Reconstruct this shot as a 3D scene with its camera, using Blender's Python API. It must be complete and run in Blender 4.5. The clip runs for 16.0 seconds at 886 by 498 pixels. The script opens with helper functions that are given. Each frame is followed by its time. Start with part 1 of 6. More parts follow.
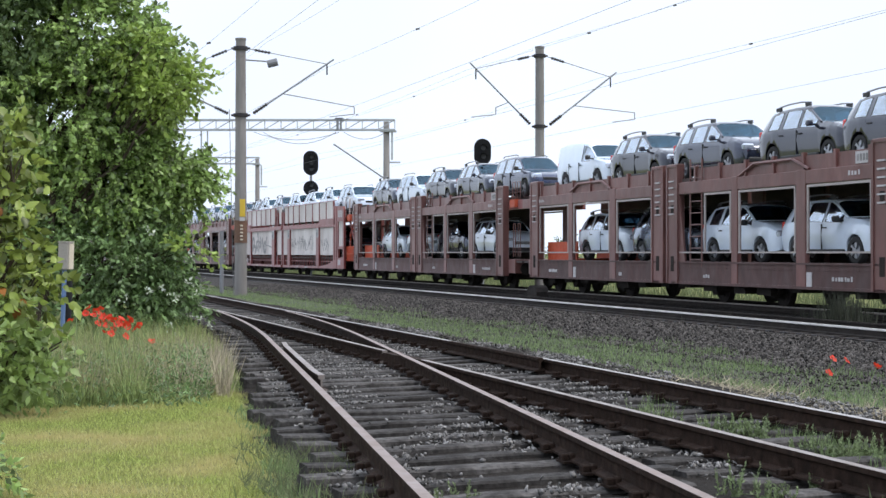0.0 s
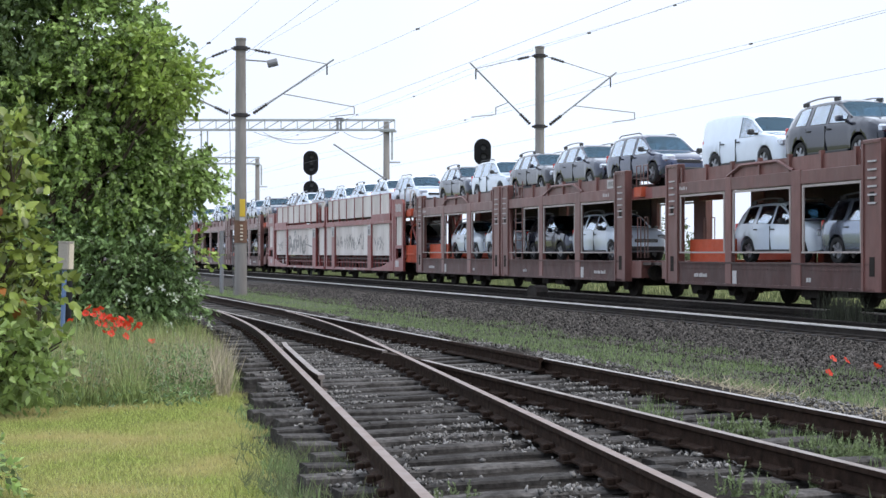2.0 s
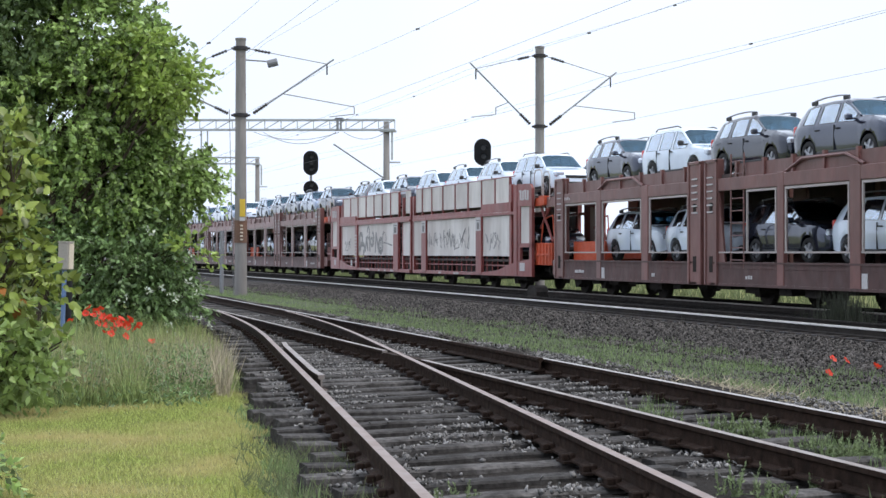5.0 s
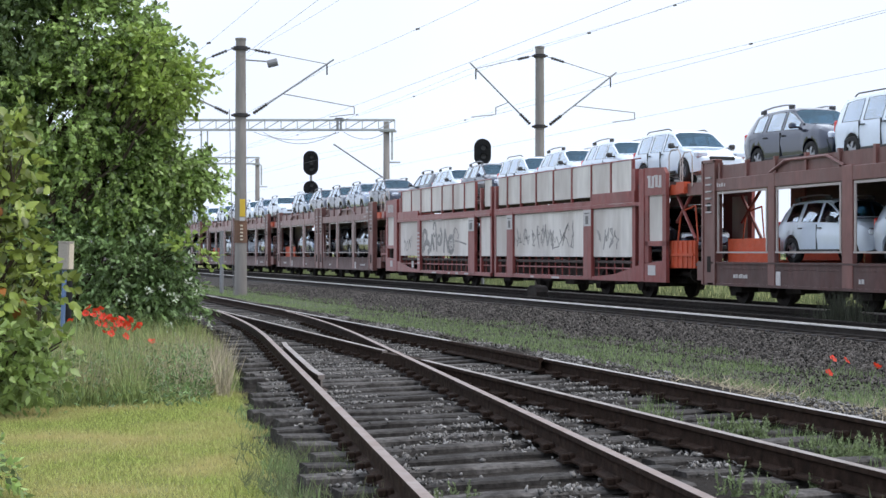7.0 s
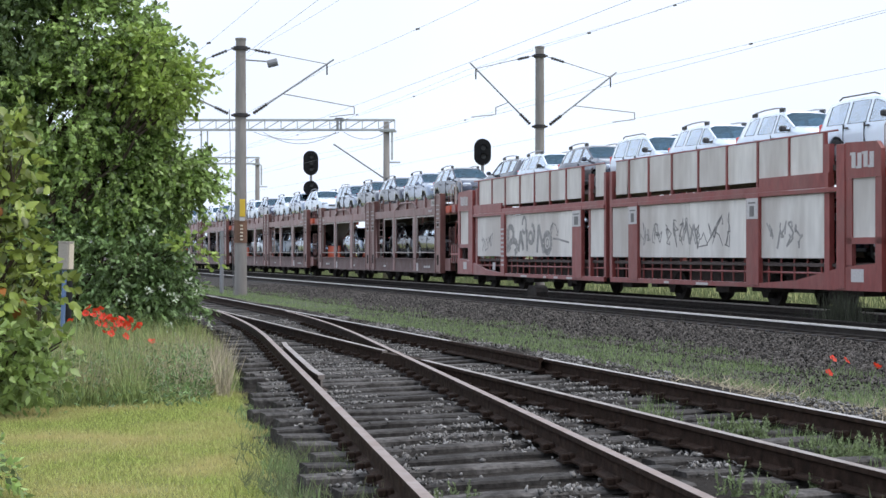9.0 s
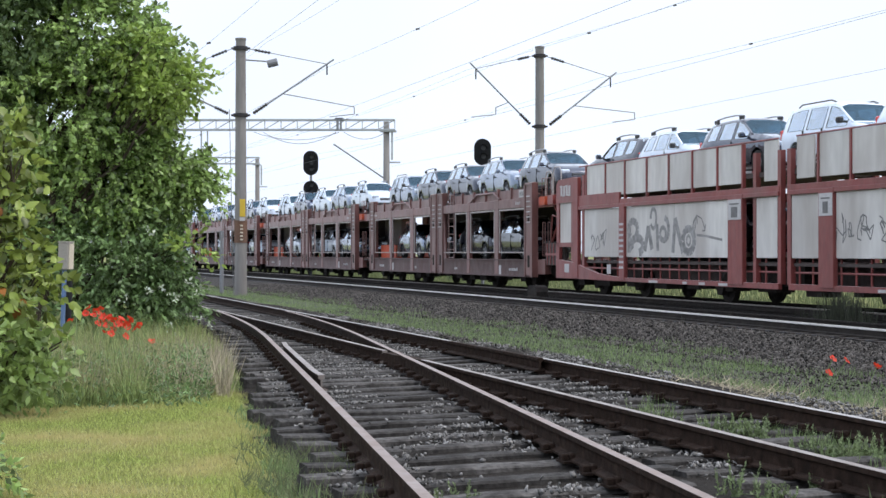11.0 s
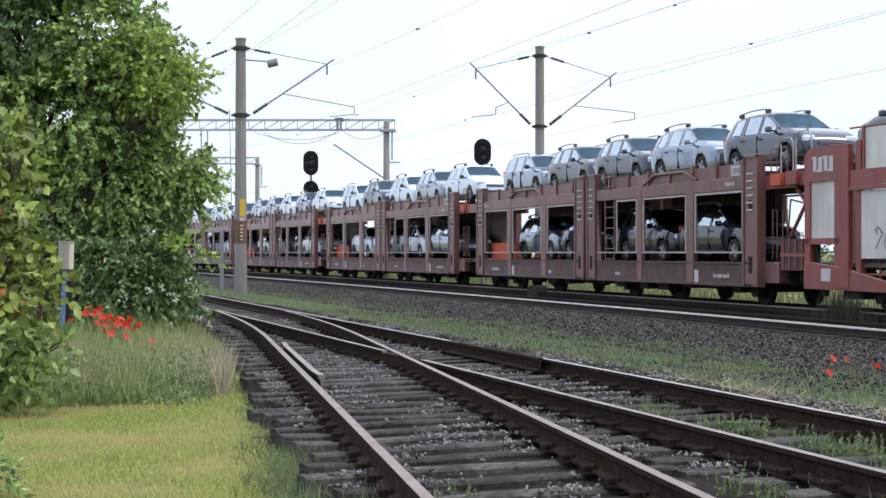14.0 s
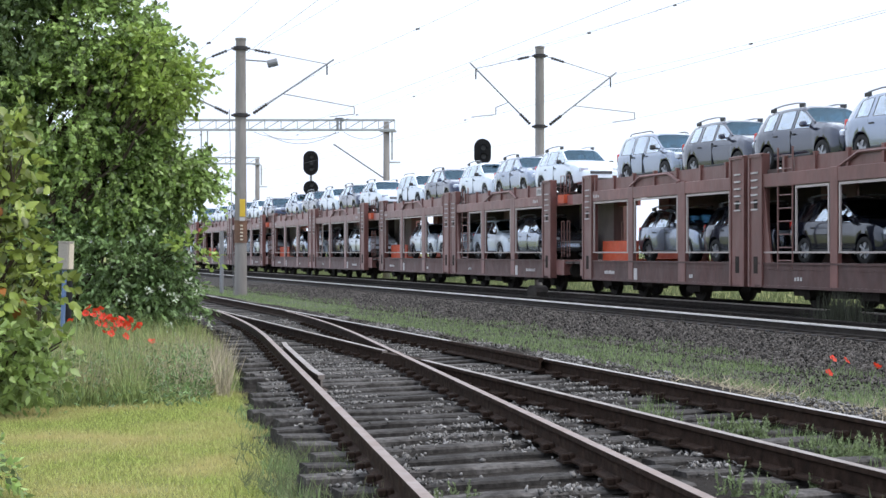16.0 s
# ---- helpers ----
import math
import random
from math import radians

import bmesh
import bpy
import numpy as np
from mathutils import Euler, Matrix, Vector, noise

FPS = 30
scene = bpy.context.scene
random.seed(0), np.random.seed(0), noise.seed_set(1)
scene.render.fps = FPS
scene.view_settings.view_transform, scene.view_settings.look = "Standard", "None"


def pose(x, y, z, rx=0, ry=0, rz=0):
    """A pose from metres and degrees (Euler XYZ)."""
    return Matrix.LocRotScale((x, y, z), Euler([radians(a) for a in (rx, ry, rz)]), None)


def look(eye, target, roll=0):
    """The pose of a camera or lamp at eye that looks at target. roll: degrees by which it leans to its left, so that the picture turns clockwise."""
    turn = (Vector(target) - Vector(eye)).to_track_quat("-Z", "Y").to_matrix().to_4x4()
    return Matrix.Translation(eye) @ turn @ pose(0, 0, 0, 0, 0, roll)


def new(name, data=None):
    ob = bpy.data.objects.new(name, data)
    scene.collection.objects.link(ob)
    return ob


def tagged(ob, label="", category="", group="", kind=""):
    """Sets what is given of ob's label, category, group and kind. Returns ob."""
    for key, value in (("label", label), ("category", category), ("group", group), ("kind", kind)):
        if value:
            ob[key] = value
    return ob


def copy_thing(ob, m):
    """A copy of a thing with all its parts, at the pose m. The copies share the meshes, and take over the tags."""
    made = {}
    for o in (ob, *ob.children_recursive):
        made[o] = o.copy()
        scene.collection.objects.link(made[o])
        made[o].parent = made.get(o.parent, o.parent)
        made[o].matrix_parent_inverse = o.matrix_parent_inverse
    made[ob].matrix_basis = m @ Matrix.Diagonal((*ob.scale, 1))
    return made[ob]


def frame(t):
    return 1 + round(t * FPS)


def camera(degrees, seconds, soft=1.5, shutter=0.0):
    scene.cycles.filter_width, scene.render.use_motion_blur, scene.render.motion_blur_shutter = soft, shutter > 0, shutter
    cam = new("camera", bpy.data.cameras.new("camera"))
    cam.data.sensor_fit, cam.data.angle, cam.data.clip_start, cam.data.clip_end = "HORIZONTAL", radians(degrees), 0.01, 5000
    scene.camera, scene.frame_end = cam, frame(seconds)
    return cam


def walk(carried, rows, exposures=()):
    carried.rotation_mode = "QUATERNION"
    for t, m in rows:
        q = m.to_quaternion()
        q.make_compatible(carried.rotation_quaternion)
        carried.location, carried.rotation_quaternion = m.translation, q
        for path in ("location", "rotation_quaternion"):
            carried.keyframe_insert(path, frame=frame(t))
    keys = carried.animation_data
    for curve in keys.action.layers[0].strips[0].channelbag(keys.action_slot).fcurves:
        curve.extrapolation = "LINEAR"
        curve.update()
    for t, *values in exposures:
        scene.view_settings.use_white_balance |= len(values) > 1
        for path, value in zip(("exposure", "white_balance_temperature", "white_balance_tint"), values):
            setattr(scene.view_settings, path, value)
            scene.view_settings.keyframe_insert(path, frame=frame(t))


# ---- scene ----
cam = camera(33.5, 16.0, soft=1.5)
EYE = (0.0, 0.0, 1.4)
STAND = pose(*EYE, 90 + 0.143, 0, 0)
walk(cam, [(0.0, STAND), (16.0, STAND)], exposures=[(0.0, 0.05), (15.0, 0.05), (15.6, 0.2), (16.0, 0.23)])

# ---- light ----
SUN_UP, SUN_TURN = radians(52), radians(105)      # sun high, to the right of the camera
world = bpy.data.worlds.new("overcast_sky")
scene.world = world
world.use_nodes = True
wn, wl = world.node_tree.nodes, world.node_tree.links
wn.clear()
w_out = wn.new("ShaderNodeOutputWorld")
w_bg = wn.new("ShaderNodeBackground")
w_sky = wn.new("ShaderNodeTexSky")
w_sky.sky_type, w_sky.sun_disc = "NISHITA", False
w_sky.sun_elevation, w_sky.sun_rotation = SUN_UP, SUN_TURN
w_sky.dust_density, w_sky.air_density = 3.0, 1.0
w_mix = wn.new("ShaderNodeMix")
w_mix.data_type = "RGBA"
w_mix.inputs[0].default_value = 0.86
w_mix.inputs[7].default_value = (12.1, 13.4, 15.7, 1)   # bright thin cloud
w_noise = wn.new("ShaderNodeTexNoise")
w_noise.inputs["Scale"].default_value = 1.6
w_noise.inputs["Detail"].default_value = 4
w_ramp = wn.new("ShaderNodeMapRange")
w_ramp.inputs[1].default_value, w_ramp.inputs[2].default_value = 0.35, 0.65
w_ramp.inputs[3].default_value, w_ramp.inputs[4].default_value = 0.72, 0.97
w_tc = wn.new("ShaderNodeTexCoord")
wl.new(w_tc.outputs["Generated"], w_noise.inputs["Vector"])
wl.new(w_noise.outputs["Fac"], w_ramp.inputs[0])
wl.new(w_ramp.outputs[0], w_mix.inputs[0])
wl.new(w_sky.outputs[0], w_mix.inputs[6])
# an overcast sky grows brighter towards the zenith
w_up = wn.new("ShaderNodeSeparateXYZ")
w_rise = wn.new("ShaderNodeMapRange")
for i, v in enumerate((0.2, 0.95, 1.0, 1.75)):
    w_rise.inputs[i + 1].default_value = v
w_scale = wn.new("ShaderNodeVectorMath")
w_scale.operation = "SCALE"
wl.new(w_tc.outputs["Generated"], w_up.inputs[0])
wl.new(w_up.outputs[2], w_rise.inputs[0])
wl.new(w_mix.outputs[2], w_scale.inputs[0])
wl.new(w_rise.outputs[0], w_scale.inputs[3])
wl.new(w_scale.outputs[0], w_bg.inputs["Color"])
w_bg.inputs["Strength"].default_value = 0.086
wl.new(w_bg.outputs[0], w_out.inputs[0])
sun = new("sun", bpy.data.lights.new("sun", "SUN"))
sun.data.energy, sun.data.angle, sun.data.color = 1.5, radians(16), (1.0, 0.92, 0.80)
sun.matrix_world = look((40 * math.sin(SUN_TURN), 40 * math.cos(SUN_TURN), 40 * math.tan(SUN_UP)), (0, 0, 0))

# ---- lines of the railway: s runs away along the track, o to the camera's side ----
MAIN = (20.4396, 0.287943, 0.00048861)
SIDING = (5.9448, 0.302508, 0.0001151)
GAP = 4.204            # between the two main tracks
RAIL = 0.7535
ZS = 0.08              # rail top of the siding; the main rails' top is 0
SPEED, SLOWING = 5.52829, 0.005295


def on_line(line, s, o=0.0):
    d, psi, k = line
    a = psi + k * s
    return (d * math.cos(psi) - math.sin(k * s) / k * math.sin(psi) - (1 - math.cos(k * s)) / k * math.cos(psi) - o * math.cos(a),
            d * math.sin(psi) + math.sin(k * s) / k * math.cos(psi) - (1 - math.cos(k * s)) / k * math.sin(psi) - o * math.sin(a))


def off_line(line, x, y):
    """s and o of places (numbers or arrays)."""
    d, psi, k = line
    s = -x * math.sin(psi) + y * math.cos(psi)
    return s, d - k * s * s / 2 - (x * math.cos(psi) + y * math.sin(psi))


def heading(line, s):
    """Turn about z of a thing whose +x goes down the line towards smaller s (the train's way)."""
    a = line[1] + line[2] * s
    return math.degrees(math.atan2(-math.cos(a), math.sin(a)))


def branch_of(s):
    """The same for arrays."""
    return np.where(s > 37.5, 0.0, np.where(s > 22.4, 0.0043 * (37.5 - s) ** 2, 0.0043 * 15.1 ** 2 + 0.13 * (22.4 - s)))


def branch(s):
    """o of the diverging track's middle on the siding."""
    if s > 37.5:
        return 0.0
    if s > 22.4:
        return 0.0043 * (37.5 - s) ** 2
    return 0.0043 * 15.1 ** 2 + 0.13 * (22.4 - s)


# ---- materials ----
def material(name, base, rough=0.7, metal=0.0, grain=0.0, grain_scale=30.0, dirt=0.0, dirt_scale=1.5, dirt_color=(0.08, 0.06, 0.05),
             bump=0.0, bump_scale=60.0, coat=0.0, vary=0.0, island=False, streak=1.0, through_light=0.0, spec=0.5, dust=0.0):
    """A principled material with fine grain, coarse dirt and relief, in object space."""
    m = bpy.data.materials.new(name)
    m.use_nodes = True
    n, l = m.node_tree.nodes, m.node_tree.links
    p = n["Principled BSDF"]
    p.inputs["Roughness"].default_value, p.inputs["Metallic"].default_value = rough, metal
    p.inputs["Coat Weight"].default_value = coat
    p.inputs["Specular IOR Level"].default_value = spec
    p.inputs["Coat Roughness"].default_value = 0.05
    # tinted sheen pales sides seen at a glancing angle, as haze does
    p.inputs["Sheen Weight"].default_value, p.inputs["Sheen Roughness"].default_value = dust, 0.31
    p.inputs["Sheen Tint"].default_value = (0.93, 0.79, 0.78, 1)
    tc = n.new("ShaderNodeTexCoord")
    mp = n.new("ShaderNodeMapping")
    mp.inputs["Scale"].default_value = (1, 1, 1 / streak)
    l.new(tc.outputs["Object"], mp.inputs["Vector"])
    rgb = n.new("ShaderNodeRGB")
    rgb.outputs[0].default_value = (*base, 1)
    col = rgb.outputs[0]

    def noise_at(scale, detail=4.0):
        t = n.new("ShaderNodeTexNoise")
        t.inputs["Scale"].default_value, t.inputs["Detail"].default_value = scale, detail
        l.new(mp.outputs[0], t.inputs["Vector"])
        return t.outputs["Fac"]

    def span(src, a, b, lo, hi):
        r = n.new("ShaderNodeMapRange")
        for i, v in enumerate((a, b, lo, hi)):
            r.inputs[i + 1].default_value = v
        l.new(src, r.inputs[0])
        return r.outputs[0]

    def scaled(c, fac):
        v = n.new("ShaderNodeVectorMath")
        v.operation = "SCALE"
        l.new(c, v.inputs[0])
        l.new(fac, v.inputs[3])
        return v.outputs[0]

    if grain:
        col = scaled(col, span(noise_at(grain_scale, 6), 0.3, 0.7, 1 - grain, 1 + grain))
    if vary:
        if island:
            g = n.new("ShaderNodeNewGeometry").outputs["Random Per Island"]
        else:
            g = n.new("ShaderNodeObjectInfo").outputs["Random"]
        col = scaled(col, span(g, 0, 1, 1 - vary, 1 + vary))
    if dirt:
        mix = n.new("ShaderNodeMix")
        mix.data_type = "RGBA"
        l.new(span(noise_at(dirt_scale, 7), 0.42, 0.72, 0, dirt), mix.inputs[0])
        l.new(col, mix.inputs[6])
        mix.inputs[7].default_value = (*dirt_color, 1)
        col = mix.outputs[2]
        l.new(span(noise_at(dirt_scale * 3, 5), 0.3, 0.7, max(rough - 0.12, 0.05), min(rough + 0.15, 1)), p.inputs["Roughness"])
    l.new(col, p.inputs["Base Color"])
    if bump:
        b = n.new("ShaderNodeBump")
        b.inputs["Strength"].default_value, b.inputs["Distance"].default_value = bump, 0.02
        l.new(noise_at(bump_scale, 5), b.inputs["Height"])
        l.new(b.outputs[0], p.inputs["Normal"])
    if through_light:
        tr = n.new("ShaderNodeBsdfTranslucent")
        l.new(col, tr.inputs["Color"])
        ms = n.new("ShaderNodeMixShader")
        ms.inputs[0].default_value = through_light
        l.new(p.outputs[0], ms.inputs[1])
        l.new(tr.outputs[0], ms.inputs[2])
        l.new(ms.outputs[0], n["Material Output"].inputs[0])
    return m


def glass(name, tint, rough=0.03, clear=0.5):
    """A tinted pane: mirror on top, partly clear beneath."""
    m = bpy.data.materials.new(name)
    m.use_nodes = True
    n, l = m.node_tree.nodes, m.node_tree.links
    p = n["Principled BSDF"]
    p.inputs["Base Color"].default_value = (*tint, 1)
    p.inputs["Roughness"].default_value = rough
    p.inputs["Specular IOR Level"].default_value = 0.9
    t = n.new("ShaderNodeBsdfTransparent")
    ms = n.new("ShaderNodeMixShader")
    ms.inputs[0].default_value = clear
    l.new(p.outputs[0], ms.inputs[1])
    l.new(t.outputs[0], ms.inputs[2])
    l.new(ms.outputs[0], n["Material Output"].inputs[0])
    return m


M = {
    "wagon": material("wagon_brown", (0.165, 0.068, 0.059), 0.42, grain=0.16, grain_scale=7, dirt=0.75, dirt_scale=0.9, dirt_color=(0.105, 0.050, 0.043), bump=0.15, bump_scale=14, vary=0.16, streak=3, dust=0.85),
    "wagon_red": material("wagon_red", (0.22, 0.045, 0.040), 0.5, grain=0.18, grain_scale=8, dirt=0.6, dirt_scale=1.1, dirt_color=(0.16, 0.06, 0.052), bump=0.12, bump_scale=14, streak=3, dust=1.0),
    # lower side walls: a darker brown than the rest of the wagon
    "dark_brown": material("wagon_dark_brown", (0.082, 0.038, 0.034), 0.65, grain=0.2, grain_scale=6, dirt=0.9, dirt_scale=1.2, dirt_color=(0.062, 0.038, 0.034), bump=0.2, bump_scale=14, vary=0.16, streak=2, dust=0.45),
    "panel": material("grey_panel", (0.62, 0.60, 0.57), 0.5, grain=0.10, grain_scale=5, dirt=0.9, dirt_scale=0.9, dirt_color=(0.37, 0.33, 0.30), bump=0.06, vary=0.09, streak=4, dust=1.0),
    "orange": material("orange_steel", (0.50, 0.075, 0.028), 0.55, grain=0.12, dirt=0.35, dirt_color=(0.2, 0.06, 0.03)),
    "trim": material("pale_trim", (0.42, 0.37, 0.35), 0.5, grain=0.1, dirt=0.4, dirt_color=(0.2, 0.16, 0.15)),
    "under": material("underframe_black", (0.028, 0.024, 0.022), 0.8, grain=0.3, grain_scale=12, dirt=0.5, dirt_color=(0.05, 0.04, 0.033), spec=0.15),
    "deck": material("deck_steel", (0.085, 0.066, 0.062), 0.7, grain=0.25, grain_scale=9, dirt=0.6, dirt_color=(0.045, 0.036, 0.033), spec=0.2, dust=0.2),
    "white_mark": material("white_marking", (0.50, 0.48, 0.48), 0.6, grain=0.12, grain_scale=20),
    "spray": material("spray_paint", (0.27, 0.26, 0.255), 0.6, grain=0.35, grain_scale=6),
    "spray_thin": material("spray_line", (0.15, 0.145, 0.145), 0.6, grain=0.2, grain_scale=6),
    "tyre": material("tyre", (0.02, 0.02, 0.021), 0.85, grain=0.15),
    "rim": material("wheel_rim", (0.34, 0.35, 0.38), 0.35, metal=0.7, grain=0.08),
    "plastic": material("black_plastic", (0.025, 0.026, 0.028), 0.55, grain=0.1),
    "lamp_glass": material("headlamp", (0.55, 0.60, 0.68), 0.15, metal=0.6, grain=0.1, grain_scale=14),
    "tail_lamp": material("tail_lamp", (0.6, 0.03, 0.025), 0.2, coat=0.5),
    "rail_head": material("rail_bright", (0.66, 0.63, 0.61), 0.6, metal=0.0, grain=0.1, grain_scale=12, dirt=0.2, dirt_color=(0.3, 0.24, 0.2)),
    "rail_dull": material("rail_dull_head", (0.27, 0.235, 0.215), 0.5, metal=0.35, grain=0.15, grain_scale=10, dirt=0.45, dirt_scale=2, dirt_color=(0.12, 0.075, 0.05)),
    "rail_mid": material("rail_grey_head", (0.36, 0.335, 0.325), 0.5, metal=0.2, grain=0.12, grain_scale=10, dirt=0.4, dirt_scale=2, dirt_color=(0.2, 0.16, 0.14)),
    "rail_worn": material("rail_worn_head", (0.225, 0.175, 0.155), 0.55, metal=0.1, grain=0.12, grain_scale=10, dirt=0.35, dirt_scale=2, dirt_color=(0.2, 0.14, 0.11)),
    "rust": material("rail_rust", (0.031, 0.019, 0.014), 0.85, grain=0.5, grain_scale=14, dirt=0.5, dirt_scale=3, dirt_color=(0.018, 0.012, 0.009), bump=0.3, spec=0.12),
    "sleeper": material("old_timber", (0.072, 0.067, 0.064), 0.85, grain=0.6, grain_scale=16, dirt=0.95, dirt_scale=2.6, dirt_color=(0.02, 0.017, 0.015), bump=0.8, bump_scale=26, vary=0.45, spec=0.15),
    "stone": material("ballast_stone", (0.074, 0.067, 0.062), 0.9, grain=0.25, grain_scale=40, vary=0.97, island=True, spec=0.15),
    "chip": material("pale_chippings", (0.18, 0.172, 0.165), 0.9, grain=0.2, grain_scale=40, vary=0.75, island=True, spec=0.2),
    "weed_leaf": material("weed_leaves", (0.20, 0.25, 0.125), 0.7, vary=0.4, island=True, through_light=0.25, spec=0.25),
    "weed_dry": material("dry_weeds", (0.038, 0.042, 0.026), 0.85, vary=0.4, island=True, through_light=0.2),
    "ballast": material("ballast_bed", (0.05, 0.046, 0.043), 0.95, grain=0.5, grain_scale=22, dirt=0.6, dirt_scale=1.2, dirt_color=(0.028, 0.025, 0.022), bump=1.0, bump_scale=22, spec=0.08),
    "ballast_near": material("ballast_siding", (0.028, 0.024, 0.021), 0.95, grain=0.5, grain_scale=30, dirt=0.7, dirt_scale=1.6, dirt_color=(0.02, 0.018, 0.016), bump=1.0, bump_scale=34, spec=0.08),
    "dark_ballast": material("ballast_dark", (0.014, 0.013, 0.012), 0.95, grain=0.5, grain_scale=20, dirt=0.5, dirt_scale=1.4, dirt_color=(0.012, 0.011, 0.01), bump=1.0, bump_scale=24, spec=0.08),
    "soil": material("gravelly_soil", (0.085, 0.083, 0.068), 0.95, grain=0.45, grain_scale=24, dirt=0.7, dirt_scale=0.8, dirt_color=(0.075, 0.095, 0.05), bump=1.0, bump_scale=30, spec=0.08),
    "field": material("field_grass", (0.145, 0.175, 0.085), 0.85, vary=0.3, island=True, dirt=0.5, dirt_scale=0.4, dirt_color=(0.18, 0.18, 0.105), through_light=0.25, spec=0.2),
    "earth": material("grassy_earth", (0.17, 0.18, 0.065), 0.95, grain=0.35, grain_scale=7, dirt=0.7, dirt_scale=0.9, dirt_color=(0.27, 0.25, 0.11), bump=0.8, bump_scale=40, spec=0.1),
    "lawn": material("lawn_blades", (0.36, 0.41, 0.125), 0.8, vary=0.45, island=True, dirt=1.0, dirt_scale=0.9, dirt_color=(0.54, 0.46, 0.22), through_light=0.3, spec=0.2),
    "tall_grass": material("tall_grass", (0.27, 0.335, 0.13), 0.8, vary=0.6, island=True, dirt=0.75, dirt_scale=1.1, dirt_color=(0.46, 0.38, 0.22), through_light=0.3, spec=0.25),
    "weed": material("weeds", (0.20, 0.27, 0.12), 0.8, vary=0.35, island=True, through_light=0.3, spec=0.25),
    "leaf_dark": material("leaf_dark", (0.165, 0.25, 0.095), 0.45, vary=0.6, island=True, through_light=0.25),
    "leaf_shaded": material("leaf_shaded", (0.15, 0.22, 0.085), 0.45, vary=0.5, island=True, through_light=0.25),
    "leaf": material("leaf_green", (0.29, 0.40, 0.13), 0.38, vary=0.75, island=True, through_light=0.36, spec=0.6),
    "leaf_light": material("leaf_light", (0.235, 0.29, 0.065), 0.38, vary=0.75, island=True, through_light=0.35),
    "leaf_sunlit": material("leaf_sunlit", (0.31, 0.41, 0.10), 0.4, vary=0.5, island=True, through_light=0.4),
    "leaf_pale": material("leaf_pale", (0.26, 0.35, 0.11), 0.4, vary=0.5, island=True, through_light=0.3),
    "leaf_rusty": material("leaf_rusty", (0.36, 0.14, 0.04), 0.5, vary=0.4, island=True, through_light=0.35),
    "straw": material("dead_straw", (0.38, 0.33, 0.235), 0.85, vary=0.4, island=True, spec=0.2),
    "leaf_far": material("leaf_far", (0.12, 0.165, 0.075), 0.6, vary=0.4, island=True, through_light=0.25),
    "bark": material("bark", (0.07, 0.055, 0.042), 0.95, grain=0.35, bump=0.6, bump_scale=20, spec=0.1),
    "petal": material("poppy_petal", (0.72, 0.055, 0.022), 0.6, vary=0.2, island=True, through_light=0.35),
    "bloom": material("white_bloom", (0.62, 0.66, 0.55), 0.7, vary=0.15, island=True, through_light=0.3),
    "concrete": material("concrete_pole", (0.235, 0.222, 0.212), 0.85, grain=0.12, grain_scale=9, dirt=0.5, dirt_scale=1.3, dirt_color=(0.15, 0.135, 0.125), bump=0.2, streak=6, spec=0.3),
    "steel": material("painted_steel", (0.25, 0.26, 0.28), 0.55, metal=0.3, grain=0.15, dirt=0.4, dirt_color=(0.15, 0.13, 0.12)),
    "gantry": material("gantry_steel", (0.40, 0.42, 0.44), 0.6, grain=0.1, dirt=0.3, dirt_color=(0.25, 0.25, 0.25)),
    "iron": material("dark_iron", (0.045, 0.043, 0.045), 0.6, metal=0.4, grain=0.2, spec=0.25),
    "wire": material("wire", (0.22, 0.22, 0.225), 0.6, metal=0.4, grain=0.1, spec=0.2),
    "signal": material("signal_black", (0.012, 0.012, 0.013), 0.7, grain=0.2, spec=0.15),
    "lens": glass("signal_lens", (0.015, 0.015, 0.018), 0.55, 0.0),
    "yellow": material("yellow_sign", (0.62, 0.42, 0.04), 0.6, grain=0.1),
    "rust_band": material("painted_band", (0.16, 0.085, 0.055), 0.85, grain=0.25, dirt=0.5),
    "blue": material("blue_post", (0.10, 0.17, 0.32), 0.6, grain=0.15, dirt=0.4, dirt_color=(0.18, 0.2, 0.24)),
    "box_grey": material("box_grey", (0.33, 0.30, 0.27), 0.7, grain=0.1, dirt=0.3, dirt_color=(0.2, 0.17, 0.15)),
    "cream": material("cream_render", (0.62, 0.55, 0.44), 0.9, grain=0.08, dirt=0.3, dirt_color=(0.45, 0.4, 0.33)),
}


